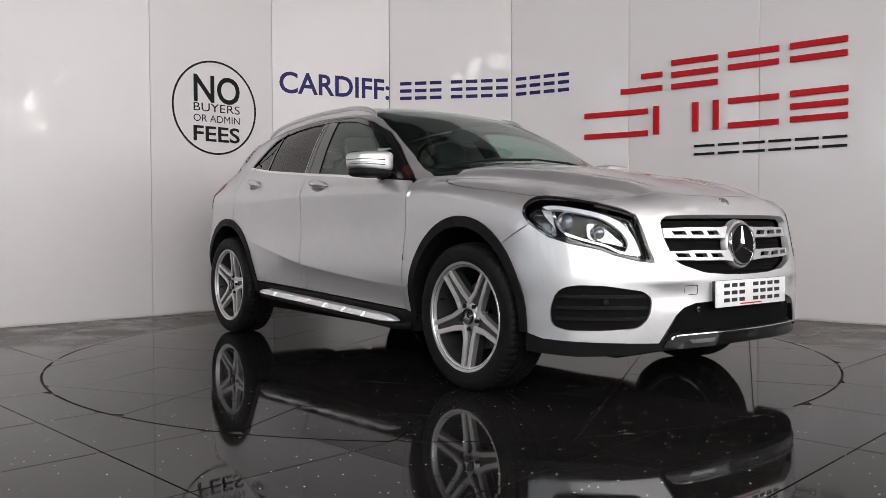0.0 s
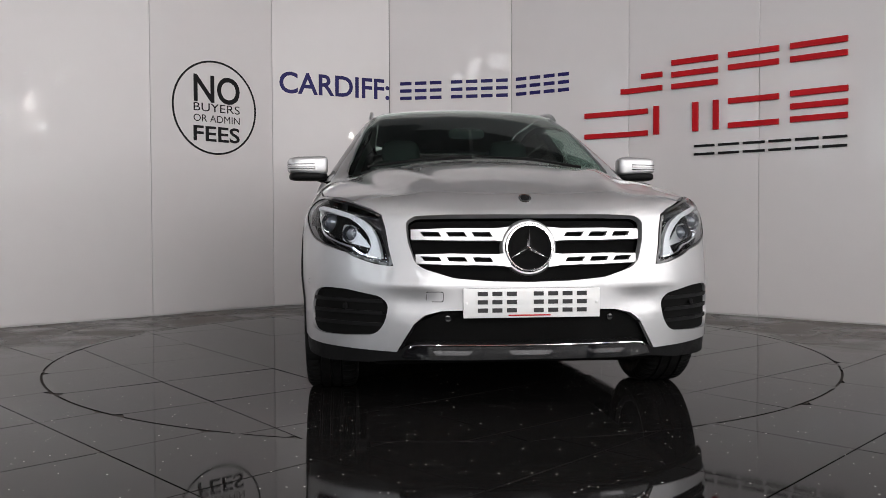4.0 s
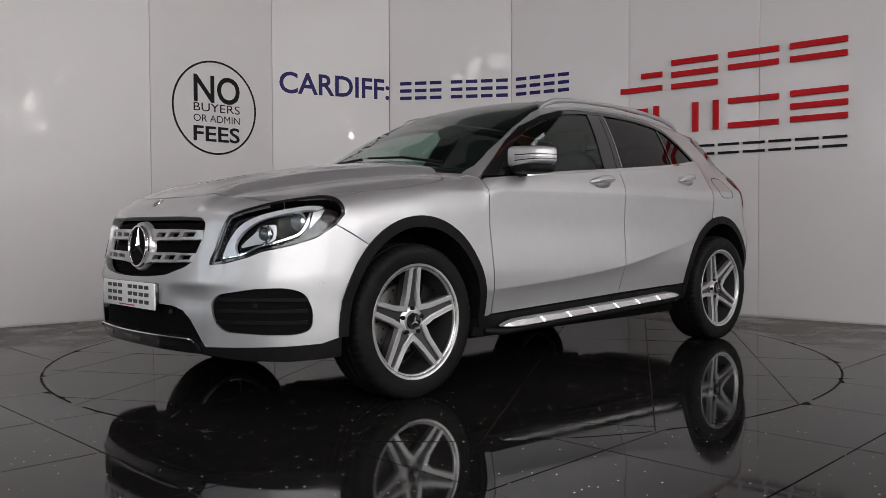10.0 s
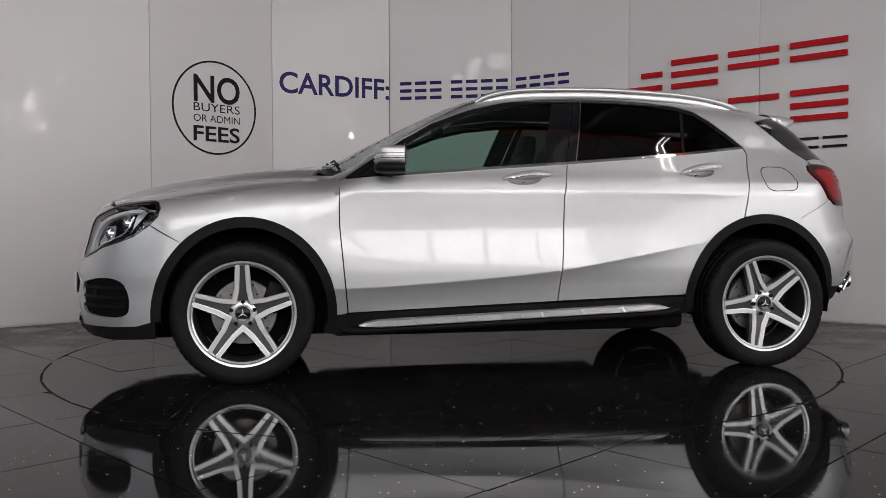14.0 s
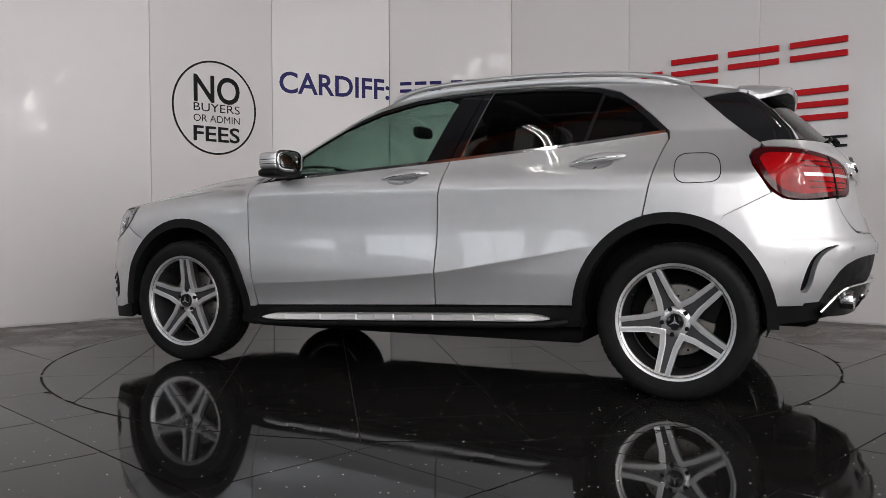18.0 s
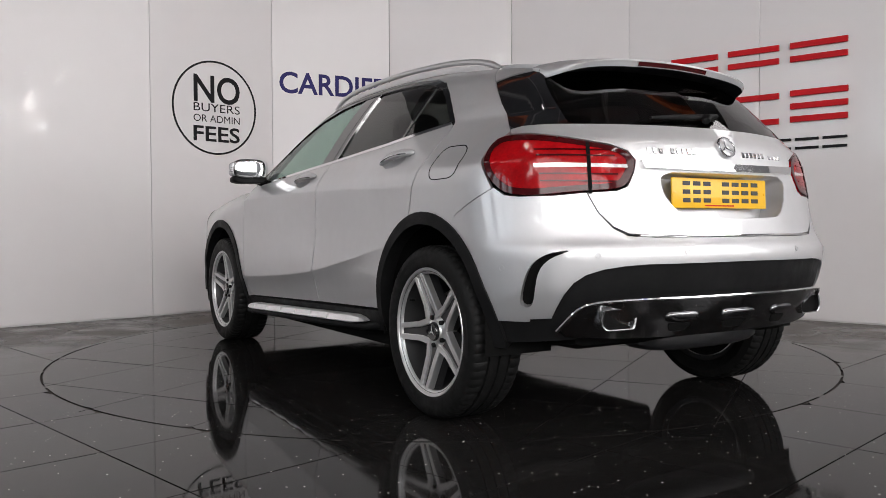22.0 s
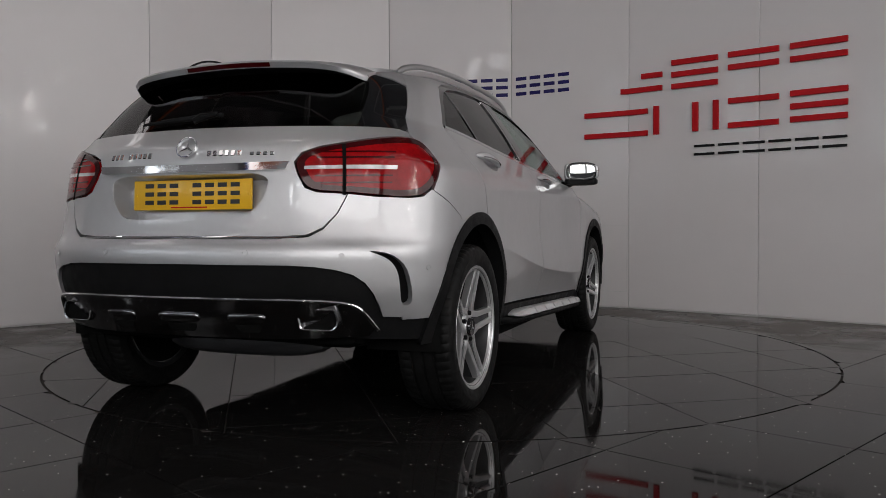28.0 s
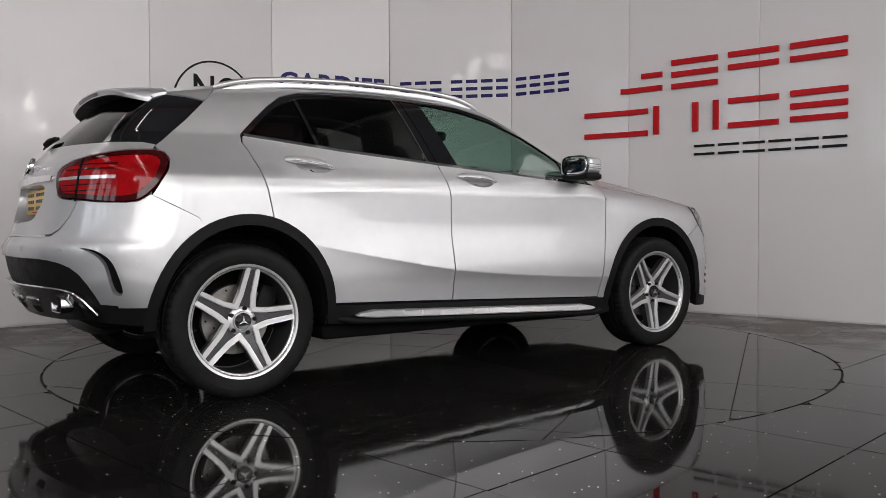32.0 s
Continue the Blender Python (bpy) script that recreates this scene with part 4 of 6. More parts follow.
    rw = [RF(0, 1.122), RF(0.4, 1.119), RF(0.64, 1.112), RS(-1.845, 1.118), RS(-1.71, 1.245), RS(-1.61, 1.342), RF(0.40, 1.362), RF(0, 1.368)]
    sheet("rear_screen", "rear", both(rw), M_PRIVACY, car, off=-0.004, thick=0.005, back=M_PRIVACY)
    # front inserts
    sheet("grille", "front", fillet(GRILLE, 0.015), M_DARK, car, off=-0.05, thick=0.004)
    for s in (1, -1):
        sheet("bumper_vent", "front", fillet(FOG, 0.035), M_DARK, car, off=-0.012, thick=0.02, side=s)
    lip = [F(0, 0.31), F(0.44, 0.31), F(0.505, 0.275), F(0.62, 0.278), S(1.958, 0.284), S(1.834, 0.291), S(1.752, 0.314), S(1.745, 0.230), S(1.958, 0.220), F(0.62, 0.226), F(0.5, 0.242), F(0, 0.246)]
    sheet("front_apron", "front", both(lip), M_PLASTIC, car, off=-0.006, thick=0.05)
    it = [F(0, 0.441), F(0.34, 0.434), F(0.44, 0.385), F(0.505, 0.275), F(0.44, 0.31), F(0, 0.31)]
    sheet("lower_intake", "front", both(it), M_DARK, car, off=-0.05, thick=0.004)
    df = [RF(0, 0.622), RF(0.45, 0.619), RF(0.53, 0.614), RF(0.598, 0.603), RF(0.647, 0.585), RF(0.679, 0.557), RF(0.699, 0.518), RF(0.709, 0.470), RF(0.712, 0.435), RF(0.765, 0.428), RS(-1.85, 0.418), RS(-1.745, 0.418), RS(-1.74, 0.335), RF(0.70, 0.345), RF(0.5, 0.36), RF(0, 0.36)]
    sheet("rear_apron", "rear", both(df), M_PLASTIC, car, off=-0.012, thick=0.05)


build_body()

# ------------------------------------------------------------------ the car's fittings


def on(mode, a, b, off=0.0, side=1):
    """Place and outward normal at a domain point."""
    p = place(mode, [(a, b)])
    n = normal(p)
    q = (p + n * off)[0]
    n = n[0]
    if side < 0:
        q, n = q * np.array([1, -1, 1]), n * np.array([1, -1, 1])
    return Vector(q), Vector(n)


def facing(p, n, up=(0, 0, 1)):
    """Pose at p with local y along n and local z about up."""
    y = Vector(n).normalized()
    x = y.cross(Vector(up)).normalized()
    z = x.cross(y)
    m = Matrix((x, y, z)).transposed().to_4x4()
    m.translation = p
    return m


def bm_super(sx, sy, sz, e=0.6, n=24, m=Matrix()):
    """A rounded box: superellipsoid of half sizes."""
    bm = bmesh.new()
    bmesh.ops.create_uvsphere(bm, u_segments=n, v_segments=n // 2, radius=1.0)
    for v in bm.verts:
        c = v.co
        v.co = Vector((math.copysign(abs(c.x) ** e, c.x) * sx, math.copysign(abs(c.y) ** e, c.y) * sy, math.copysign(abs(c.z) ** e, c.z) * sz))
    bmesh.ops.transform(bm, matrix=m, verts=bm.verts)
    return bm


def lattice(name, mode, outline, parent, mat, pitch=0.03, width=0.004, off=-0.03, flat=0.55):
    """A net of crossing bars on the outer form inside an outline."""
    poly = np.asarray(dense(outline, 0.02))
    lo, hi = poly.min(0), poly.max(0)
    verts, faces = [], []
    span = (hi[1] - lo[1])
    for sgn in (1, -1):
        n = int((hi[0] - lo[0] + span / flat) / pitch) + 2
        for i in range(n):
            a0 = lo[0] - (span / flat if sgn > 0 else 0) + i * pitch
            zz = np.linspace(lo[1], hi[1], 16)
            aa = a0 + (zz - lo[1]) / flat if sgn > 0 else a0 - (zz - lo[1]) / flat
            q = np.stack([aa, zz], 1)
            ok = inside(poly, q)
            if ok.sum() < 2:
                continue
            p = place(mode, q)
            nn = normal(p)
            p = p + nn * off
            for k in range(15):
                if ok[k] and ok[k + 1]:
                    d = p[k + 1] - p[k]
                    s = np.cross(d, nn[k])
                    s = s / np.linalg.norm(s) * width / 2
                    b = len(verts)
                    dn = nn[k] * 0.006
                    verts += [p[k] - s, p[k] + s, p[k + 1] + s, p[k + 1] - s, p[k] - s - dn, p[k] + s - dn, p[k + 1] + s - dn, p[k + 1] - s - dn]
                    faces += [(b, b + 1, b + 2, b + 3), (b, b + 4, b + 5, b + 1), (b + 2, b + 6, b + 7, b + 3)]
    return mesh_object(name, verts, faces, mat, parent)


def emblem(parent, m, r, disc=True, name="emblem"):
    """A chrome ring with three arms; local y points outwards."""
    ring = bm_lathe([(r, 0.0), (r, 0.006), (r * 0.96, 0.012), (r * 0.90, 0.012), (r * 0.87, 0.006), (r * 0.87, 0.0)], 48, m)
    ob = part(name, ring, M_CHROME, parent, "round chrome emblem")
    if disc:
        part("emblem_disc", bm_lathe([(r * 0.9, 0.0), (r * 0.9, 0.003), (0, 0.005)], 40, m), M_DARK, ob)
    for k in range(3):
        a = radians(90 + 120 * k)
        w = r * 0.115
        d, s = Vector((math.cos(a), 0, math.sin(a))), Vector((-math.sin(a), 0, math.cos(a)))
        bm = bmesh.new()
        y = Vector((0, 0.004, 0))
        base = [bm.verts.new(m @ (v + y)) for v in (-d * w * 0.6, s * w, d * r * 0.9, -s * w)]
        tip = bm.verts.new(m @ (Vector((0, 0.016 * r / 0.09, 0)) + d * w * 0.1))
        tip2 = bm.verts.new(m @ (Vector((0, 0.008, 0)) + d * r * 0.89))
        for f in ((base[0], base[1], tip), (base[1], tip2, tip), (tip, tip2, base[3]), (base[3], base[0], tip), (base[1], base[2], tip2), (base[2], base[3], tip2)):
            bm.faces.new(f)
        part("emblem_arm", bm, M_CHROME, ob, sharp=20)
    return ob


def build_wheel(name, x, s, spin):
    """Five double-spoked alloy wheel; its outer face is local +y."""
    m = Matrix.Translation((x, 0.775 * s, 0.340)) @ (Matrix.Rotation(math.pi, 4, "Z") if s < 0 else Matrix())
    R = 0.340
    wheel = part("wheel", bm_lathe([(0.250, 0.092), (0.250, 0.098), (0.238, 0.098), (0.234, 0.080), (0.231, 0.06), (0.227, 0.02), (0.226, -0.09), (0.245, -0.10), (0.252, -0.095)], 64), M_BARREL, car, "five-spoke alloy wheel with machined faces")
    wheel.matrix_basis = m
    part("rim_lip", bm_lathe([(0.250, 0.096), (0.256, 0.100), (0.252, 0.106), (0.243, 0.104), (0.240, 0.098), (0.231, 0.094), (0.229, 0.086)], 72), M_RIM, wheel, "bright machined rim lip")
    n = 240
    bm = bmesh.new()
    prof = [(0.247, 0.100), (0.256, 0.106), (0.270, 0.109), (0.296, 0.112), (0.315, 0.110), (0.327, 0.104), (0.334, 0.096), (0.339, 0.082), (R, 0.070), (R, 0.052), (0.332, 0.050), (0.332, 0.042), (R, 0.040), (R, 0.006), (0.332, 0.004), (0.332, -0.004), (R, -0.006),
            (R, -0.040), (0.332, -0.042), (0.332, -0.050), (R, -0.052), (R, -0.070), (0.339, -0.082), (0.334, -0.098), (0.327, -0.108), (0.296, -0.119), (0.256, -0.108), (0.247, -0.100)]
    rings = []
    for k, (r, y) in enumerate(prof):
        rings.append([])
        for i in range(n):
            rr = r - (0.0035 if i % 4 == 0 and ((0.326 < r < 0.3395 and abs(y) > 0.075) or (r >= R and abs(y) > 0.05)) else 0)
            a = 2 * math.pi * (i + (0.9 * abs(y) / 0.07 if abs(y) > 0.05 else 0)) / n
            rings[-1].append(bm.verts.new((rr * math.cos(a), y, rr * math.sin(a))))
    for p, q in zip(rings, rings[1:]):
        for i in range(n):
            bm.faces.new((p[i], p[(i + 1) % n], q[(i + 1) % n], q[i]))
    part("tyre", bm, M_RUBBER, wheel, "black low-profile road tyre", sharp=30)
    for k in range(3):
        # raised sidewall lettering reduced to plain bands
        a0 = 40 + 120 * k
        bm = bmesh.new()
        v = []
        for i in range(9):
            a = radians(a0 + i * 4)
            v.append([bm.verts.new((r * math.cos(a), y, r * math.sin(a))) for r, y in ((0.283, 0.1112), (0.298, 0.1132))])
        for p, q in zip(v, v[1:]):
            bm.faces.new((p[0], p[1], q[1], q[0]))
        part("sidewall_band", bm, M_PLASTIC, wheel)
    dish = lambda r: 0.070 + 0.028 * (r / 0.245) ** 2
    for k in range(5):
        th = radians(spin + 72 * k)
        d, t = np.array([math.cos(th), math.sin(th)]), np.array([-math.sin(th), math.cos(th)])
        arm = [0.02 * d - 0.034 * t, 0.10 * d - 0.038 * t, 0.240 * d - 0.0315 * t, 0.240 * d + 0.0315 * t, 0.10 * d + 0.038 * t, 0.02 * d + 0.034 * t]
        bm = bm_prism(arm, 0.055)
        for v in bm.verts:
            r = math.hypot(v.co.x, v.co.z)
            v.co.y += dish(r) - 0.068
        ob = part("spoke", bm, M_RIMDARK, wheel)
        ps = th + radians(36)
        dn = np.array([math.cos(th + radians(72)), math.sin(th + radians(72))])
        tn = np.array([-dn[1], dn[0]])
        e = np.array([math.cos(ps), math.sin(ps)])
        out = [0.240 * d + 0.033 * t, 0.12 * d + 0.0395 * t, 0.086 * e, 0.12 * dn - 0.0395 * tn, 0.240 * dn - 0.033 * tn]
        inn = [0.238 * dn - 0.0105 * tn, 0.11 * dn - 0.0165 * tn, 0.052 * e, 0.11 * d + 0.0165 * t, 0.238 * d + 0.0105 * t]
        bm = bm_prism(out + inn, 0.030)
        for v in bm.verts:
            r = math.hypot(v.co.x, v.co.z)
            v.co.y += dish(r) - 0.030
        bmesh.ops.bevel(bm, geom=[ed for ed in bm.edges if all(v.co.y > dish(math.hypot(v.co.x, v.co.z)) - 0.002 for v in ed.verts)], offset=0.003, segments=2, affect="EDGES")
        part("spoke_edge", bm, M_RIM, wheel, "machined bright spoke edge", sharp=15)
        bp = Matrix.Translation((0.057 * d[0], 0.062, 0.057 * d[1]))
        part("wheel_bolt", bm_lathe([(0.0095, 0.0), (0.0095, 0.014), (0.006, 0.016), (0, 0.013)], 12, bp), M_PLASTIC, wheel)
    part("hub", bm_lathe([(0.066, 0.01), (0.066, 0.060), (0.060, 0.066), (0.044, 0.068), (0.040, 0.074), (0, 0.074)], 40), M_RIM, wheel)
    cap = part("centre_cap", bm_lathe([(0.037, 0.07), (0.037, 0.082), (0.034, 0.087), (0.029, 0.086), (0, 0.084)], 32), M_GLOSS, wheel)
    emblem_bits = bmesh.new()
    for k in range(3):
        a = radians(90 + 120 * k)
        d, s2 = Vector((math.cos(a), 0, math.sin(a))), Vector((-math.sin(a), 0, math.cos(a)))
        y = Vector((0, 0.0885, 0))
        emblem_bits.faces.new([emblem_bits.verts.new(v + y) for v in (-d * 0.004, s2 * 0.005, d * 0.026, -s2 * 0.005)])
    part("cap_mark", emblem_bits, M_RIM, wheel)
    disc = part("brake_disc", bm_lathe([(0.07, -0.01), (0.155, -0.01), (0.158, -0.016), (0.158, -0.034), (0.07, -0.034)], 48), M_DISC, wheel, "drilled steel brake disc")
    # flat dark dots on the uncut disc stand in for shade in drilled holes
    hole = None
    for k in range(20):
        a = radians(18 * k)
        r = 0.105 if k % 2 else 0.138
        if hole is None:
            hole = part("disc_hole", bm_lathe([(0.005, 0.0), (0, 0.0)], 8), M_DARK, disc, sharp=0)
            h = hole
        else:
            h = new("disc_hole", hole.data)
            h.parent = disc
        h.location = (r * math.cos(a), -0.0092, r * math.sin(a))
    part("drum_shield", bm_lathe([(0.0, -0.075), (0.20, -0.08), (0.222, -0.088)], 40), M_DARK, wheel)
    ca = radians(160)
    part("brake_caliper", bm_box(0.09, 0.06, 0.15, Matrix.Translation((0.15 * math.cos(ca), -0.02, 0.15 * math.sin(ca) + 0.02)) @ Matrix.Rotation(radians(-20), 4, "Y"), 0.015), M_PLASTIC, wheel)
    va = radians(spin + 36 - 72)
    part("valve", bm_lathe([(0.006, 0.0), (0.006, 0.02), (0, 0.022)], 10, Matrix.Translation((0.215 * math.cos(va), 0.06, 0.215 * math.sin(va)))), M_PLASTIC, wheel)
    return wheel


def build_wheels():
    for x, s, spin in ((1.3495, 1, 90), (-1.3495, 1, 67), (1.3495, -1, 54), (-1.3495, -1, 29)):
        build_wheel("wheel", x, s, spin)
        # liner of the arch
        bm = bmesh.new()
        c = (FA if x > 0 else RA)
        v = []
        for i in range(25):
            a = radians(-8 + 196 * i / 24)
            row = [bm.verts.new((c[0] + r * math.cos(a), s * y, c[1] + r * 1.07 * math.sin(a))) for r, y in ((0.10, 0.56), (0.392, 0.56), (0.392, 0.86))]
            v.append(row)
        for p, q in zip(v, v[1:]):
            for k in range(2):
                bm.faces.new((p[k], p[k + 1], q[k + 1], q[k]))
        part("arch_liner", bm, M_DARK, car)


def plate(front):
    """Number plate; the characters are plain bars."""
    sx = 1 if front else -1
    x, z = (2.250, 0.466) if front else (-2.028, 0.873)
    m = facing((x, 0, z), (sx, 0, 0.0 if front else 0.04))
    body_ = part("number_plate", bm_box(0.52, 0.008, 0.111, m, 0.003), M_WHITEPLATE if front else M_YELLOWPLATE, car, "white number plate" if front else "yellow number plate", sharp=30)
    w = 0.044
    xs = [-0.205, -0.150, -0.095, -0.040, 0.062, 0.117, 0.172]
    for cx in xs:
        for dz in (-0.031, 0.0, 0.031):
            part("character_bar", bm_box(w - 0.006, 0.002, 0.016, m @ Matrix.Translation((cx + 0.015, 0.0048, 0.004 + dz))), M_CHAR, body_, sharp=0)
    for cx in (-0.248, 0.248):
        part("plate_screw", bm_lathe([(0.006, 0.0), (0.006, 0.003), (0, 0.004)], 10, m @ Matrix.Translation((cx, 0.004, 0.0))), M_WHITEPLATE if front else M_YELLOWPLATE, body_)
    part("dealer_strip", bm_box(0.16, 0.001, 0.005, m @ Matrix.Translation((0.01, 0.0045, -0.046))), M_REDSIGN, body_, sharp=0)
    if front:
        part("plate_holder", bm_box(0.50, 0.03, 0.10, m @ Matrix.Translation((0, -0.018, 0.006)), 0.008), M_GLOSS, car, sharp=30)


def build_front():
    # two slats either side of the emblem, each with three slots
    for s in (1, -1):
        for zin, zout, h in ((0.725, 0.727, 0.023), (0.628, 0.634, 0.021)):
            zz = lambda y: zin + (zout - zin) * (y - 0.08) / 0.36
            ylim = 0.452 if zin > 0.7 else 0.435
            out = [F(0.075, zz(0.075) - h * 1.25), F(0.13, zz(0.13) - h), F(0.30, zz(0.3) - h), F(ylim, zz(ylim) - h * 0.9), F(ylim, zz(ylim) + h * 0.75), F(0.30, zz(0.3) + h), F(0.13, zz(0.13) + h), F(0.075, zz(0.075) + h * 1.25)]
            holes = []
            for y0 in (0.138, 0.236, 0.334):
                y1 = y0 + 0.082
                holes.append([F(y0, zz(y0) - 0.009), F(y1 - 0.012, zz(y1) - 0.009), F(y1, zz(y1) + 0.009), F(y0 + 0.012, zz(y0) + 0.009)])
            sl = sheet("grille_slat", "front", out, M_SATIN, car, holes=holes, off=-0.012, thick=0.022, side=s, step=0.03)
    lattice("grille_mesh", "front", GRILLE, car, M_DARK, pitch=0.020, width=0.004, off=-0.042)
    emblem(car, facing((2.199, 0, 0.672), (1, 0, 0.06)), 0.094)
    part("emblem_surround", bm_lathe([(0.110, -0.03), (0.106, -0.008), (0.100, -0.002), (0.094, -0.002), (0.094, -0.03)], 48, facing((2.199, 0, 0.672), (1, 0, 0.06))), M_SATIN, car)
    p, n = on("front", 0.0, 0.862)
    b = part("bonnet_badge", bm_lathe([(0.026, 0.0), (0.025, 0.003), (0.02, 0.004), (0, 0.004)], 28, facing(p, n)), M_CHROME, car)
    part("badge_centre", bm_lathe([(0.018, 0.0045), (0, 0.005)], 24, facing(p, n)), M_GLOSS, b)
    plate(True)
    it = both([F(0, 0.441), F(0.34, 0.434), F(0.44, 0.385), F(0.50, 0.305), F(0.44, 0.30), F(0, 0.30)])
    lattice("intake_mesh", "front", it, car, M_DARK, pitch=0.022, width=0.006, off=-0.025)
    # skid trim
    rail = [(-0.455, 0.290), (-0.43, 0.303), (-0.30, 0.306), (-0.15, 0.305), (0, 0.305), (0.15, 0.305), (0.30, 0.306), (0.43, 0.303), (0.455, 0.290)]
    part("skid_trim", bm_tube([on("front", math.copysign(F(abs(y), z)[0], y), z, 0.006)[0] for y, z in spline(rail, 4)], 0.0052, 8), M_CHROME, car, "thin chrome line over the skid plate")
    skid = both([F(0, 0.304), F(0.30, 0.305), F(0.43, 0.305), F(0.47, 0.285), F(0.485, 0.256), F(0.40, 0.248), F(0, 0.250)])
    sheet("skid_plate", "front", skid, M_GLOSS, car, off=0.003, thick=0.03, label="gloss black skid plate")
    for y0, y1 in ((-0.37, -0.22), (-0.085, 0.085), (0.22, 0.37)):
        sheet("skid_insert", "front", fillet([F(y0 + 0.014, 0.268), F(y1 - 0.014, 0.268), F(y1, 0.284), F(y0, 0.284)], 0.005), M_BLACKCHROME, car, off=0.006, thick=0.014)
    for s in (1, -1):
        sheet("wing_seam", "front", [F(0.507, 0.277), F(0.49, 0.300), F(0.44, 0.39), F(0.435, 0.38), F(0.487, 0.285)], M_GLOSS, car, off=-0.004, thick=0.02, side=s)
        for z0, z1 in ((0.460, 0.474), (0.415, 0.429), (0.370, 0.384)):
            sheet("vent_slat", "front", [F(0.555, z0), F(0.70, z0), S(1.95, z0), S(1.885, z0), S(1.885, z1), S(1.95, z1), F(0.70, z1), F(0.560, z1)], M_PLASTIC, car, off=-0.003, thick=0.02, side=s)
        p, n = on("front", F(0.70, 0.445)[0], 0.445, -0.002, s)
        part("parking_sensor", bm_lathe([(0.012, 0.0), (0.012, 0.006), (0.007, 0.008), (0, 0.007)], 16, facing(p, n)), M_PLASTIC, car)
        p, n = on("side", 1.836, 0.53, 0.0, s)
        part("parking_sensor", bm_lathe([(0.011, 0.0), (0.011, 0.002), (0.008, 0.002), (0.0075, 0.0005), (0, 0.001)], 16, facing(p, n)), M_PAINT, car)
        for y in (0.315,):
            p, n = on("front", s * F(y, 0.405)[0], 0.405, -0.02)
            part("parking_sensor", bm_lathe([(0.012, 0.0), (0.012, 0.008), (0, 0.010)], 16, facing(p, n)), M_GLOSS, car)
    # towing cover outline
    fr = fillet([F(-0.33, 0.508), F(-0.395, 0.508), F(-0.395, 0.468), F(-0.33, 0.468)], 0.008)
    fi = fillet([F(-0.332, 0.5055), F(-0.393, 0.5055), F(-0.393, 0.4705), F(-0.332, 0.4705)], 0.008)
    sheet("towing_cover_seam", "front", fr, M_DARK, car, holes=[fi], off=0.0008, thick=0.002)


def mirror_shell(s, zc=0.0, hz=0.056, grow=1.0):
    """The mirror's housing, or a band of it."""
    bm = bm_super(0.088, 0.108, hz, 0.38, 36)
    for v in bm.verts:
        if v.co.x < -0.070:
            v.co.x = -0.070
        f = 1 - 0.22 * (v.co.y * s / 0.105 + 1) / 2
        v.co.z = (v.co.z + zc) * f + 0.004
        v.co.x += -0.035 * ((v.co.y * s + 0.105) / 0.21) ** 2 if v.co.x > -0.04 else 0
        v.co.x, v.co.y = v.co.x * (grow if v.co.x > 0 else 1), v.co.y * grow
    return bm


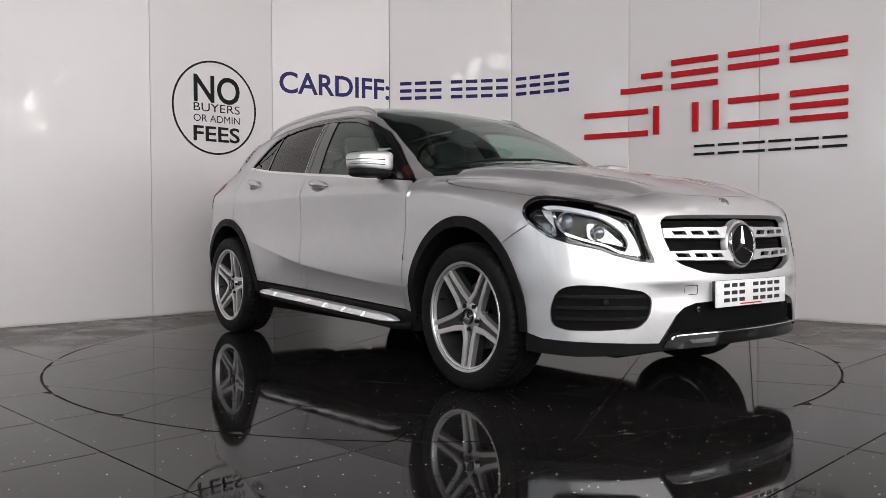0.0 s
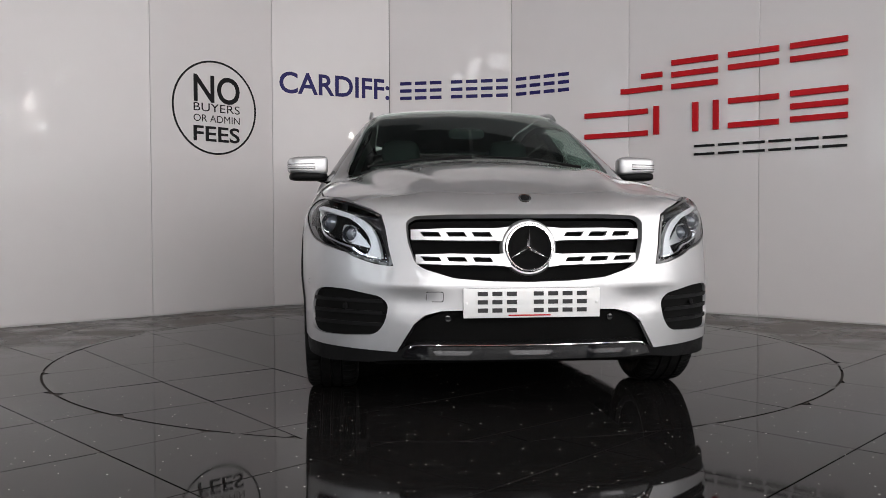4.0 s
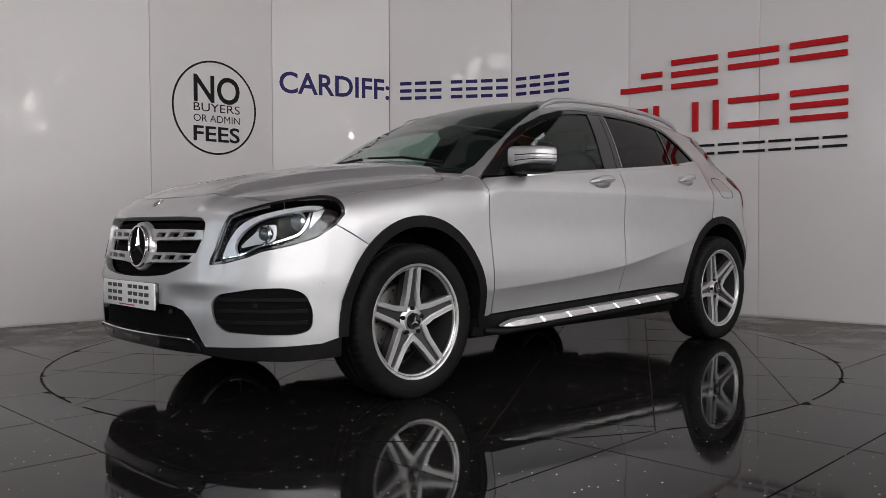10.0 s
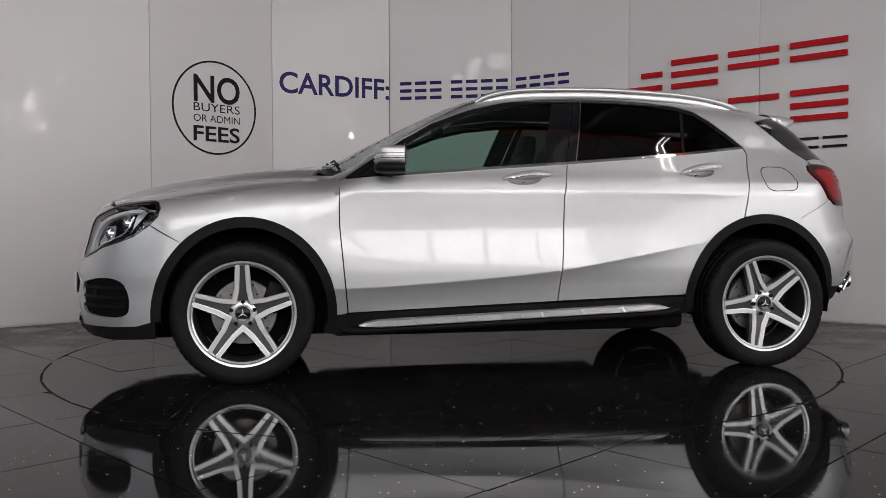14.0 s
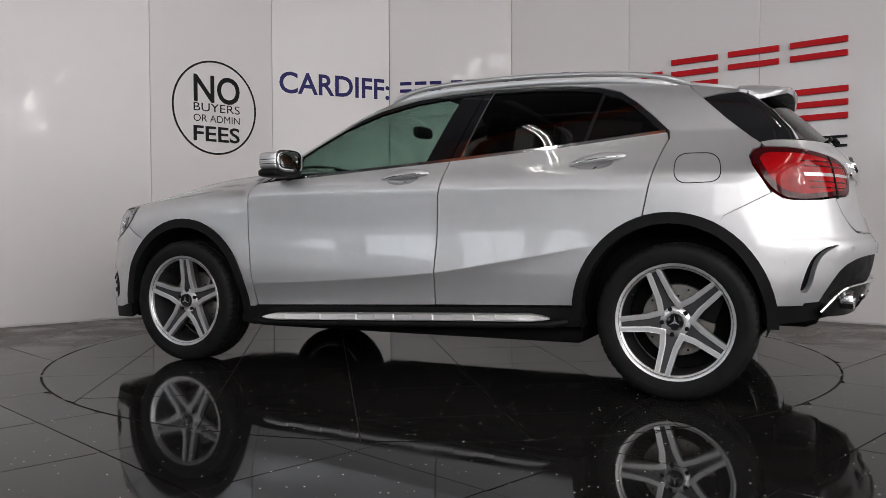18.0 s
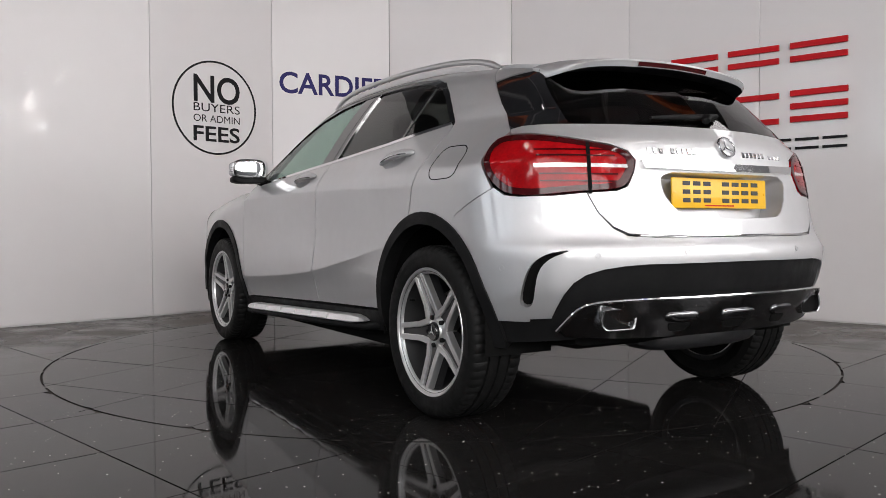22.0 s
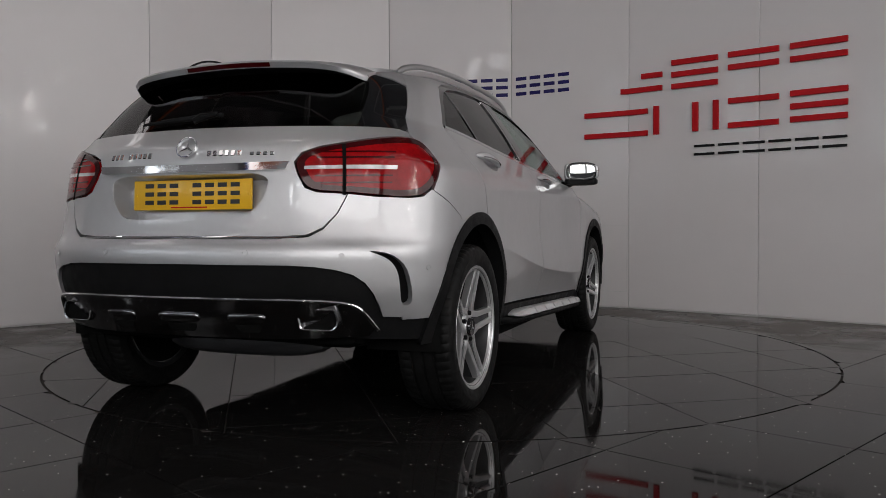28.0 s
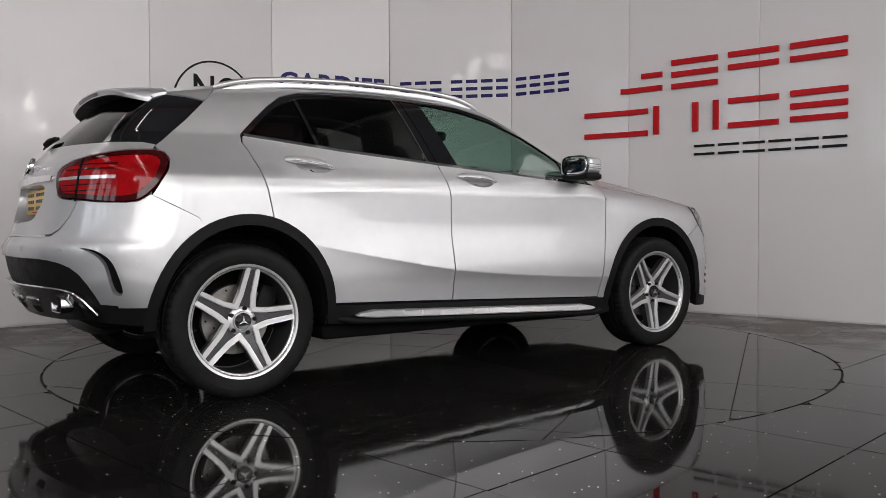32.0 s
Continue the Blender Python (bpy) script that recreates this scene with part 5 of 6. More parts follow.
def build_headlamps():
    for s in (1, -1):
        # white light guide along the inner edge and the top
        strip("running_light", "front", spline([A(2.115, 0.564, 0.635), A(2.096, 0.575, 0.691), A(2.076, 0.592, 0.733), A(2.050, 0.622, 0.771), A(2.007, 0.671, 0.802), A(1.953, 0.722, 0.823), A(1.897, 0.765, 0.836), A(1.839, 0.800, 0.844), A(1.800, 0.823, 0.838)], 4), spline([A(2.078, 0.624, 0.642), A(2.082, 0.606, 0.675), A(2.069, 0.613, 0.714), A(2.041, 0.642, 0.753), A(2.002, 0.685, 0.786), A(1.955, 0.732, 0.804), A(1.906, 0.770, 0.818), A(1.856, 0.801, 0.827), A(1.827, 0.819, 0.823)], 4), M_DRL, car, off=-0.010, thick=0.02, side=s, label="white running light strip")
        # bright line below and round the outer end
        strip("lamp_bezel", "front", spline([A(2.114, 0.567, 0.630), A(2.067, 0.640, 0.645), A(2.029, 0.684, 0.672), A(1.984, 0.732, 0.689), A(1.926, 0.781, 0.711), A(1.897, 0.801, 0.728), A(1.872, 0.812, 0.761), A(1.850, 0.811, 0.813)], 4), spline([A(2.112, 0.567, 0.636), A(2.067, 0.637, 0.652), A(2.029, 0.682, 0.679), A(1.985, 0.730, 0.695), A(1.929, 0.778, 0.718), A(1.902, 0.796, 0.733), A(1.879, 0.807, 0.764), A(1.858, 0.806, 0.813)], 4), M_CHROME, car, off=-0.012, thick=0.02, side=s)
        sheet("lamp_mask", "front", spline([A(2.078, 0.614, 0.672), A(2.065, 0.619, 0.714), A(2.038, 0.648, 0.748), A(2.001, 0.688, 0.781), A(1.954, 0.735, 0.799), A(1.908, 0.771, 0.812), A(1.859, 0.803, 0.820), A(1.865, 0.807, 0.800), A(1.882, 0.805, 0.765), A(1.905, 0.794, 0.736), A(1.931, 0.776, 0.721), A(1.985, 0.728, 0.699), A(2.030, 0.680, 0.682), A(2.069, 0.633, 0.657)], 3, True), M_DARK, car, off=-0.036, thick=0.004, side=s)
        sheet("reflector_wedge", "front", spline([A(2.073, 0.618, 0.680), A(2.020, 0.674, 0.746), A(1.992, 0.703, 0.765), A(1.972, 0.727, 0.763), A(1.977, 0.732, 0.720), A(1.993, 0.720, 0.699), A(2.040, 0.666, 0.687)], 3, True), M_SATIN, car, off=-0.030, thick=0.004, side=s)
        sheet("outer_reflector", "front", [A(1.842, 0.812, 0.820), A(1.794, 0.828, 0.834), A(1.817, 0.832, 0.800), A(1.866, 0.818, 0.747)], M_SATIN, car, off=-0.024, thick=0.004, side=s)
        for (a, z), r in ((A(2.004, 0.698, 0.731), 0.030), (A(1.902, 0.788, 0.778), 0.034)):
            p, n = on("front", a, z, -0.044, s)
            m = facing(p, (0.92, 0.30 * s, 0.02))
            part("lamp_projector", bm_lathe([(r * 1.25, 0.0), (r * 1.2, 0.022), (r * 1.08, 0.028), (r, 0.018), (r, 0.0)], 32, m), M_CHROME, car)
            part("projector_lens", bm_lathe([(r, 0.006), (r * 0.92, 0.016), (r * 0.7, 0.026), (r * 0.4, 0.032), (0, 0.034)], 28, m), M_PROJ, car)


def build_sides():
    for s in (1, -1):
        for x, z, lift in ((-0.050, 0.993, 0.014), (-1.003, 1.037, 0.022)):
            cx, cz = (-0.035, 0.990) if x > -0.5 else (-0.985, 1.034)
            verts, faces = [], []
            for r in (1.0, 0.93, 0.8, 0.6, 0.35, 0.1):
                q = place("side", handle_cup(cx, cz, r))
                verts += [tuple(p) for p in q - normal(q) * 0.034 * (1 - r ** 2.5)]
            for k in range(5):
                faces += [(28 * k + i, 28 * k + (i + 1) % 28, 28 * k + 28 + (i + 1) % 28, 28 * k + 28 + i) for i in range(28)]
            mesh_object("handle_cup", [(p[0], p[1] * s, p[2]) for p in verts], faces if s > 0 else [f[::-1] for f in faces], M_PAINT, car, smooth=True)
            p, n = on("side", x, z + 0.006, 0.024, s)
            hd = bm_super(0.128, 0.014, 0.0205, 0.8, 28)
            for v in hd.verts:
                t = v.co.x * s / 0.128
                v.co.z = v.co.z * (1 - 0.34 * max(0.0, t) ** 1.5) - lift * t
                v.co.y -= 0.020 * t * t
            bmesh.ops.transform(hd, matrix=facing(p, n), verts=hd.verts)
            part("door_handle", hd, M_PAINT, car, "silver door handle with chrome inlay")
            p, n = on("side", x, z - 0.004, 0.029, s)
            il = bm_super(0.100, 0.010, 0.0032, 0.7, 20)
            for v in il.verts:
                t = v.co.x * s / 0.128
                v.co.z -= lift * t
                v.co.y -= 0.020 * t * t
            bmesh.ops.transform(il, matrix=facing(p, n), verts=il.verts)
            part("handle_inlay", il, M_CHROME, car)
        # bright strip under the windows, dark seals round them
        strip("belt_trim", "side", [(x, z - 0.008) for x, z in [(0.66, 1.005)] + BELT[1:]], [(x, z + 0.006) for x, z in [(0.66, 1.005)] + BELT[1:]], M_CHROME, car, off=0.003, thick=0.012, side=s)
        wt = WIN_TOP
        strip("window_seal", "side", [(x, z + 0.002) for x, z in wt], [(x * 0.985 - 0.006, z - 0.020) for x, z in wt[:-1]] + [(0.80, 1.002)], M_GLOSS, car, off=-0.003, thick=0.012, side=s)
        # running board with bright top pads
        a, b = Vector((0.80, 0.885 * s, 0.272)), Vector((-0.79, 0.885 * s, 0.330))
        d = (b - a).normalized()
        bm = bmesh.new()
        # pads step in and out along the board
        prof = [(0.0, -0.012), (0.028, -0.010), (0.034, -0.004), (0.014, 0.021), (-0.03, 0.025), (-0.03, -0.012)]
        stations = [(0, 0.15, 0), (0.02, 0.6, 0), (0.06, 1, 0)]
        for k in range(12):
            t0, deep = 0.10 + 0.067 * k, 0.006 if k % 2 == 0 else 0.0
            stations += [(t0, 1, 0.006 - deep), (t0 + 0.004, 1, deep)]
        stations += [(0.94, 1, 0), (0.98, 0.6, 0), (1, 0.15, 0)]
        rows = []
        for t, sc, deep in stations:
            rows.append([])
            for k, q in enumerate(prof):
                c = a.lerp(b, t + (0.008 if k in (1, 2) else 0))
                rows[-1].append(bm.verts.new(c + Vector((0, s * (q[0] * (1 if q[0] < 0 else sc) - (deep if k in (1, 2, 3) else 0)), q[1] * sc - (deep * 0.5 if k in (2, 3) else 0)))))
        for p, q in zip(rows, rows[1:]):
            for k in range(len(prof)):
                bm.faces.new((p[k], p[(k + 1) % len(prof)], q[(k + 1) % len(prof)], q[k]))
        bm.faces.new(rows[0])
        bm.faces.new(rows[-1])
        part("running_board", bm, M_STEP, car, "bright aluminium running board with stepped pads", sharp=15)
        lip = [tuple(a.lerp(b, t) + Vector((0, s * y, -0.026 + dz))) for t, y, dz in ((-0.05, -0.05, 0.01), (0, -0.01, 0), (0.5, 0.004, 0), (1, -0.01, 0), (1.05, -0.05, 0.01))]
        part("sill_lip", bm_tube(lip, 0.017, 10, 1.0), M_PLASTIC, car)
        # roof rail
        path = []
        for k in range(33):
            t = k / 32
            x = 0.16 - 1.52 * t
            y = float(np.interp(-x, [-q[0] for q in RAIL_LINE], [q[1] for q in RAIL_LINE])) - 0.004
            z = TS(x, y)[1] + 0.006 + 0.040 * (1 - (2 * t - 1) ** 8) * (0.75 + 0.25 * math.sin(math.pi * t))
            path.append((x, y * s, z))
        part("roof_rail", bm_tube(path, [0.006] + [0.0115] * 31 + [0.006], 12, 1.1), M_SATIN, car, "satin aluminium roof rail")
        foot = [(x, y, z - 0.030) for x, y, z in path[1:-1]]
        part("rail_foot", bm_tube(foot, 0.007, 6, 2.0), M_SATIN, car)
        # mirror
        mm = Matrix.Translation((0.645, 0.935 * s, 1.088)) @ Matrix.Rotation(radians(-9 * s), 4, "Z")
        bm = mirror_shell(s)
        bmesh.ops.transform(bm, matrix=mm, verts=bm.verts)
        mir = part("door_mirror", bm, M_PAINT, car, "silver door mirror with black foot")
        bm = bm_super(0.084, 0.104, 0.024, 0.55, 28)
        for v in bm.verts:
            v.co.x = max(v.co.x, -0.068)
        bmesh.ops.transform(bm, matrix=mm @ Matrix.Translation((-0.002, -0.004 * s, -0.056)), verts=bm.verts)
        part("mirror_base", bm, M_PLASTIC, mir)
        part("mirror_arm", bm_tube([(0.64, 0.80 * s, 1.005), (0.645, 0.85 * s, 1.012), (0.645, 0.90 * s, 1.03)], [0.04, 0.034, 0.03], 12, 0.5), M_PLASTIC, mir)
        part("mirror_glass", bm_super(0.004, 0.085, 0.048, 0.6, 24, mm @ Matrix.Translation((-0.072, 0.0, 0.004))), M_MIRROR, mir, "mirror glass")
        part("mirror_frame", bm_super(0.006, 0.094, 0.057, 0.6, 24, mm @ Matrix.Translation((-0.069, 0.0, 0.004))), M_GLOSS, mir)
        for zz, hz, mt, nm in ((0.006, 0.0045, M_GLOSS, "mirror_slot"), (-0.022, 0.0045, M_GLOSS, "mirror_slot"), (-0.008, 0.009, M_LENSWHITE, "mirror_indicator")):
            bm = mirror_shell(s, zz, hz, 1.012)
            for v in bm.verts:
                v.co.y = v.co.y if v.co.y * s > -0.03 else -0.03 * s
            bmesh.ops.transform(bm, matrix=mm, verts=bm.verts)
            part(nm, bm, mt, mir)
        # rear bumper sensors
        p, n = on("side", -1.792, 0.607, 0.0, s)
        part("parking_sensor", bm_lathe([(0.011, 0.0), (0.011, 0.002), (0.008, 0.002), (0.0075, 0.0005), (0, 0.001)], 16, facing(p, n)), M_PAINT, car)
    # filler flap outline on the left flank
    c = fillet([(-1.337, 1.068), (-1.52, 1.066), (-1.545, 0.935), (-1.345, 0.930)], 0.060, 8)
    i = fillet([(-1.3405, 1.0645), (-1.517, 1.0625), (-1.541, 0.9385), (-1.3485, 0.9335)], 0.058, 8)
    sheet("filler_flap_seam", "side", c, M_DARK, car, holes=[i], off=0.0008, thick=0.002)


def build_rear():
    plate(False)
    rec0 = both([RF(0, 0.949), RF(0.302, 0.949), RF(0.349, 0.927), RF(0.338, 0.856), RF(0.272, 0.781), RF(0, 0.771)])
    rec1 = both([RF(0, 0.944), RF(0.298, 0.944), RF(0.343, 0.924), RF(0.333, 0.861), RF(0.269, 0.786), RF(0, 0.776)])
    sheet("recess_wall", "rear", fillet(rec0, 0.045), M_PAINT, car, holes=[fillet(rec1, 0.045)], off=-0.002, thick=0.105)
    strip("tailgate_strip", "rear", [RF(-0.40, 0.955), RF(-0.2, 0.950), RF(0, 0.949), RF(0.2, 0.950), RF(0.40, 0.955)], [RF(-0.41, 0.982), RF(-0.2, 0.978), RF(0, 0.977), RF(0.2, 0.978), RF(0.41, 0.982)], M_CHROME, car, off=0.014, thick=0.022, label="chrome strip across the tailgate")
    p, n = on("rear", 0.0, 1.042)
    emblem(car, facing(p, n), 0.043, False)
    # model badges as plain bars
    for y0, k in ((0.365, 9), (-0.095, 11)):
        for i in range(k):
            y = y0 - i * 0.0245
            if (y0 > 0 and i == 3) or (y0 < 0 and i == 6):
                continue
            h = 0.011 if (y0 > 0 or i < 7) else 0.007
            p, n = on("rear", RF(y, 1.020)[0] if y > 0 else -RF(-y, 1.020)[0], 1.020 - (0.011 - h))
            part("badge_bar", bm_box(0.017, 0.005, 2 * h, facing(p, n), 0.002, 1), M_CHROME, car, sharp=0)
    # lamps: clear strip, dark rim and divided cells
    for s in (1, -1):
        strip("lamp_strip", "rear", [RF(0.462, 0.955), RF(0.58, 0.957), RF(0.68, 0.957), RF(0.745, 0.957)], [RF(0.462, 0.967), RF(0.58, 0.970), RF(0.68, 0.972), RF(0.745, 0.972)], M_LENSWHITE, car, off=0.0045, thick=0.004, side=s, label="clear strip of the tail lamp")
        big = soft(LAMP)
        c = np.mean(np.asarray(LAMP), 0)
        small = [(c[0] + (a - c[0]) * 0.90, c[1] + (z - c[1]) * 0.80) for a, z in big]
        sheet("lamp_rim", "rear", big, M_REDDARK, car, holes=[small], off=0.0042, thick=0.004, side=s)
        strip("lamp_split", "rear", [RF(0.594, 0.864), RF(0.606, 0.864)], [RF(0.572, 1.046), RF(0.584, 1.046)], M_DARK, car, off=0.005, thick=0.002, side=s)
        for z0 in (0.905, 0.930, 0.995, 1.015):
            strip("lamp_rib", "rear", [RF(0.50, z0), RF(0.58, z0), RF(0.66, z0 + 0.002), RF(0.735, z0 + 0.003)], [RF(0.50, z0 + 0.005), RF(0.58, z0 + 0.005), RF(0.66, z0 + 0.007), RF(0.735, z0 + 0.008)], M_REDDARK, car, off=0.0045, thick=0.003, side=s)
    # spoiler with black underside and brake light
    bm = bmesh.new()
    rows = []
    ny = 29
    for i in range(ny):
        y = -0.535 + 1.07 * i / (ny - 1)
        e = abs(y) / 0.535
        x1 = -1.795 + 0.03 * e ** 2 + 0.10 * e ** 14
        ztop = TS(-1.57, min(abs(y), 0.53))[1] + 0.003
        zend = 1.402 - 0.036 * e ** 2 - 0.030 * e ** 8
        th = 0.028 - 0.008 * e ** 6
        pts = []
        for t in np.linspace(0, 1, 7):
            pts.append((-1.57 + (x1 + 1.57) * t, y, ztop + (zend - ztop) * t + 0.006 * math.sin(math.pi * t)))
        pts += [(x1 - 0.004, y, zend - 0.007), (x1 + 0.006, y, zend - th), (x1 + 0.10, y, zend - th - 0.012 + 0.012 * e), (-1.62, y, ztop - 0.062)]
        rows.append([bm.verts.new(p) for p in pts])
    for p, q in zip(rows, rows[1:]):
        for k in range(len(p) - 1):
            f = bm.faces.new((p[k], p[k + 1], q[k + 1], q[k]))
            f.material_index = 1 if k >= 8 else 0
    bm.faces.new(rows[0])
    bm.faces.new(list(reversed(rows[-1])))
    sp = part("roof_spoiler", bm, [M_PAINT, M_PLASTIC], car, "silver roof spoiler with black underside", sharp=50)
    bm = bmesh.new()
    v = []
    for i in range(13):
        y = -0.19 + 0.38 * i / 12
        x1 = -1.795 + 0.03 * (abs(y) / 0.535) ** 2
        ze = 1.402 - 0.036 * (abs(y) / 0.535) ** 2
        v.append([bm.verts.new((x1 - 0.0065, y, ze - 0.0095)), bm.verts.new((x1 + 0.001, y, ze - 0.025))])
    for p, q in zip(v, v[1:]):
        bm.faces.new((p[0], p[1], q[1], q[0]))
    part("brake_light", bm, M_REDDARK, sp, "red high-level brake light", sharp=0)
    # wiper
    q0, n0 = on("rear", 0.0, 1.150, 0.022)
    part("rear_wiper", bm_tube([on("rear", a, z, 0.020)[0] for a, z in ((0.03, 1.135), (0.0, 1.152), (-0.08, 1.162))], [0.016, 0.018, 0.010], 10, 0.8), M_PLASTIC, car, "black rear wiper")
    part("wiper_blade", bm_tube([on("rear", a, z, 0.012)[0] for a, z in ((-0.10, 1.165), (0.05, 1.158), (0.2, 1.150), (0.34, 1.142))], [0.007, 0.009, 0.008, 0.004], 8, 1.2), M_PLASTIC, car)
    # lower rear: step, bright-edged panel, tail pipes
    ap = both([RF(0, 0.500), RF(0.45, 0.498), RF(0.60, 0.490), RF(0.655, 0.470), RF(0.685, 0.400), RF(0.66, 0.372), RF(0.45, 0.362), RF(0, 0.362)])
    sheet("diffuser_panel", "rear", ap, M_BLACKCHROME, car, off=0.010, thick=0.03)
    edge = [(0, 0.508), (0.25, 0.507), (0.45, 0.505), (0.60, 0.496), (0.655, 0.470), (0.690, 0.395)]
    edge = [(-y, z) for y, z in reversed(edge[1:])] + edge
    part("diffuser_trim", bm_tube([on("rear", math.copysign(RF(abs(y), z)[0], y), z, 0.014)[0] for y, z in spline(edge, 4)], 0.0075, 8), M_CHROME, car, "chrome trim over the diffuser")
    for y0, y1 in ((-0.34, -0.20), (-0.085, 0.085), (0.20, 0.34)):
        def R2(y, z):
            return RF(y, z) if y >= 0 else (-RF(-y, z)[0], z)
        ym = (y0 + y1) / 2
        p, n = on("rear", R2(ym, 0.432)[0], 0.436, 0.006)
        part("diffuser_insert", bm_super((y1 - y0) / 2 * 1.05, 0.013, 0.020, 0.55, 24, facing(p, n)), M_BLACKCHROME, car)
        # dark sheet on the uncut panel, standing for the shade of a notch
        sheet("diffuser_notch", "rear", fillet([R2(y0 + 0.035, 0.385), R2(y1 - 0.035, 0.385), R2(y1 - 0.02, 0.413), R2(y0 + 0.02, 0.413)], 0.01), M_DARK, car, off=0.0125, thick=0.004)
    for s in (1, -1):
        p, n = on("rear", RF(0.525, 0.432)[0], 0.432, 0.002, s)
        m = facing(p, (-1, 0.10 * s, 0))
        ring = [(0.092, -0.014), (0.080, 0.042), (-0.078, 0.042), (-0.090, 0.016), (-0.076, -0.042), (0.070, -0.042)]
        o = fillet(ring, 0.018, 5)
        bm = bmesh.new()
        rows = []
        for sc, y in ((0.84, -0.02), (0.87, 0.020), (0.85, 0.028), (0.78, 0.026), (0.76, -0.06)):
            rows.append([bm.verts.new(m @ Vector((q[0] * sc * s, y, q[1] * sc))) for q in o])
        for a, b in zip(rows, rows[1:]):
            for k in range(len(o)):
                bm.faces.new((a[k], a[(k + 1) % len(o)], b[(k + 1) % len(o)], b[k]))
        tp = part("tail_pipe", bm, M_PIPE, car, "rectangular chrome tail pipe", sharp=40)
        # flat dark face across the mouth, painted as the shade down the pipe
        bm = bmesh.new()
        bm.faces.new([bm.verts.new(m @ Vector((q[0] * 0.78 * s, 0.008, q[1] * 0.78))) for q in o])
        part("pipe_bore", bm, M_DARK, tp, sharp=0)
        hollow = [B(-2.00, 0.68, 0.68), B(-1.93, 0.76, 0.668), B(-1.872, 0.81, 0.61), B(-1.838, 0.82, 0.48), B(-1.885, 0.765, 0.472), B(-1.918, 0.762, 0.590), B(-1.945, 0.74, 0.63)]
        sheet("bumper_slot", "rear", spline(hollow, 4, True), M_DARK, car, off=-0.028, thick=0.004, side=s)
        for y, z in ((0.30, 0.665), (0.62, 0.655)):
            p, n = on("rear", RF(y, z)[0], z, 0.0, s)
            part("parking_sensor", bm_lathe([(0.011, 0.0), (0.011, 0.002), (0.008, 0.002), (0.0075, 0.0005), (0, 0.001)], 16, facing(p, n)), M_PAINT, car)
    strip("load_strip", "rear", [(-RF(0.46, 0.7135)[0], 0.7135), RF(0, 0.7135), RF(0.46, 0.7135)], [(-RF(0.46, 0.720)[0], 0.7205), RF(0, 0.7205), RF(0.46, 0.7205)], M_CHROME, car, off=0.004, thick=0.02)


def build_inside():
    # floor pan, engine bay and boot block the view from beneath
    part("floor_pan", bm_box(1.86, 1.56, 0.14, Matrix.Translation((0, 0, 0.28)), 0.03), M_DARK, car)
    part("engine_undertray", bm_box(1.15, 1.24, 0.55, Matrix.Translation((1.46, 0, 0.475)), 0.05), M_DARK, car)
    part("boot_floor", bm_box(1.00, 1.24, 0.40, Matrix.Translation((-1.42, 0, 0.51)), 0.06), M_DARK, car)
    part("silencer", bm_super(0.10, 0.36, 0.075, 0.6, 20, Matrix.Translation((-1.80, -0.1, 0.335))), M_RIMDARK, car, "grey exhaust silencer")
    for s in (1, -1):
        part("suspension_arm", bm_tube([(-1.35, 0.72 * s, 0.32), (-1.40, 0.35 * s, 0.27), (-1.42, 0.1 * s, 0.28)], 0.028, 8), M_RIMDARK, car)
        part("front_arm", bm_tube([(1.35, 0.72 * s, 0.30), (1.36, 0.35 * s, 0.25)], 0.028, 8), M_RIMDARK, car)
    part("dashboard", bm_super(0.27, 0.70, 0.17, 0.5, 28, Matrix.Translation((0.70, 0, 0.90))), M_SEAT, car, "black dashboard")
    part("bulkhead", bm_box(0.06, 1.40, 0.55, Matrix.Translation((0.90, 0, 0.72))), M_DARK, car)
    cowl = [(1.005, 0.0), (0.985, 0.4), (0.935, 0.70), (0.905, 0.745), (0.85, 0.71), (0.885, 0.60), (0.92, 0.40), (0.935, 0.0)]
    sheet("scuttle", "top", both_top(cowl), M_PLASTIC, car, off=-0.022, thick=0.01)
    for y0, y1 in ((0.55, -0.02), (-0.05, -0.60)):
        part("front_wiper", bm_tube([on("top", 0.915 - 0.12 * abs(y) ** 2 - (0.02 if k else 0.0), y, 0.010)[0] for k, y in enumerate((y0, (y0 + y1) / 2, y1))], [0.008, 0.007, 0.005], 8), M_PLASTIC, car)
    steer = bmesh.new()
    m = Matrix.Translation((0.36, -0.36, 0.93)) @ Matrix.Rotation(radians(65), 4, "Y")
    n = 32
    rows = [[steer.verts.new(m @ Vector(((0.185 + 0.016 * math.cos(2 * math.pi * b / 8)) * math.cos(2 * math.pi * a / n), (0.185 + 0.016 * math.cos(2 * math.pi * b / 8)) * math.sin(2 * math.pi * a / n), 0.016 * math.sin(2 * math.pi * b / 8)))) for b in range(8)] for a in range(n)]
    for a in range(n):
        for b in range(8):
            steer.faces.new((rows[a][b], rows[(a + 1) % n][b], rows[(a + 1) % n][(b + 1) % 8], rows[a][(b + 1) % 8]))
    join(steer, bm_super(0.07, 0.09, 0.03, 0.7, 16, m))
    join(steer, bm_box(0.03, 0.34, 0.015, m))
    part("steering_wheel", steer, M_SEAT, car)
    for y in (0.37, -0.37):
        seat = part("front_seat", bm_super(0.26, 0.25, 0.09, 0.5, 24, Matrix.Translation((0.02, y, 0.58))), M_SEAT, car, "black car seat")
        part("seat_back", bm_super(0.075, 0.24, 0.33, 0.5, 24, Matrix.Translation((-0.27, y, 0.88)) @ Matrix.Rotation(radians(-16), 4, "Y")), M_SEAT, seat)
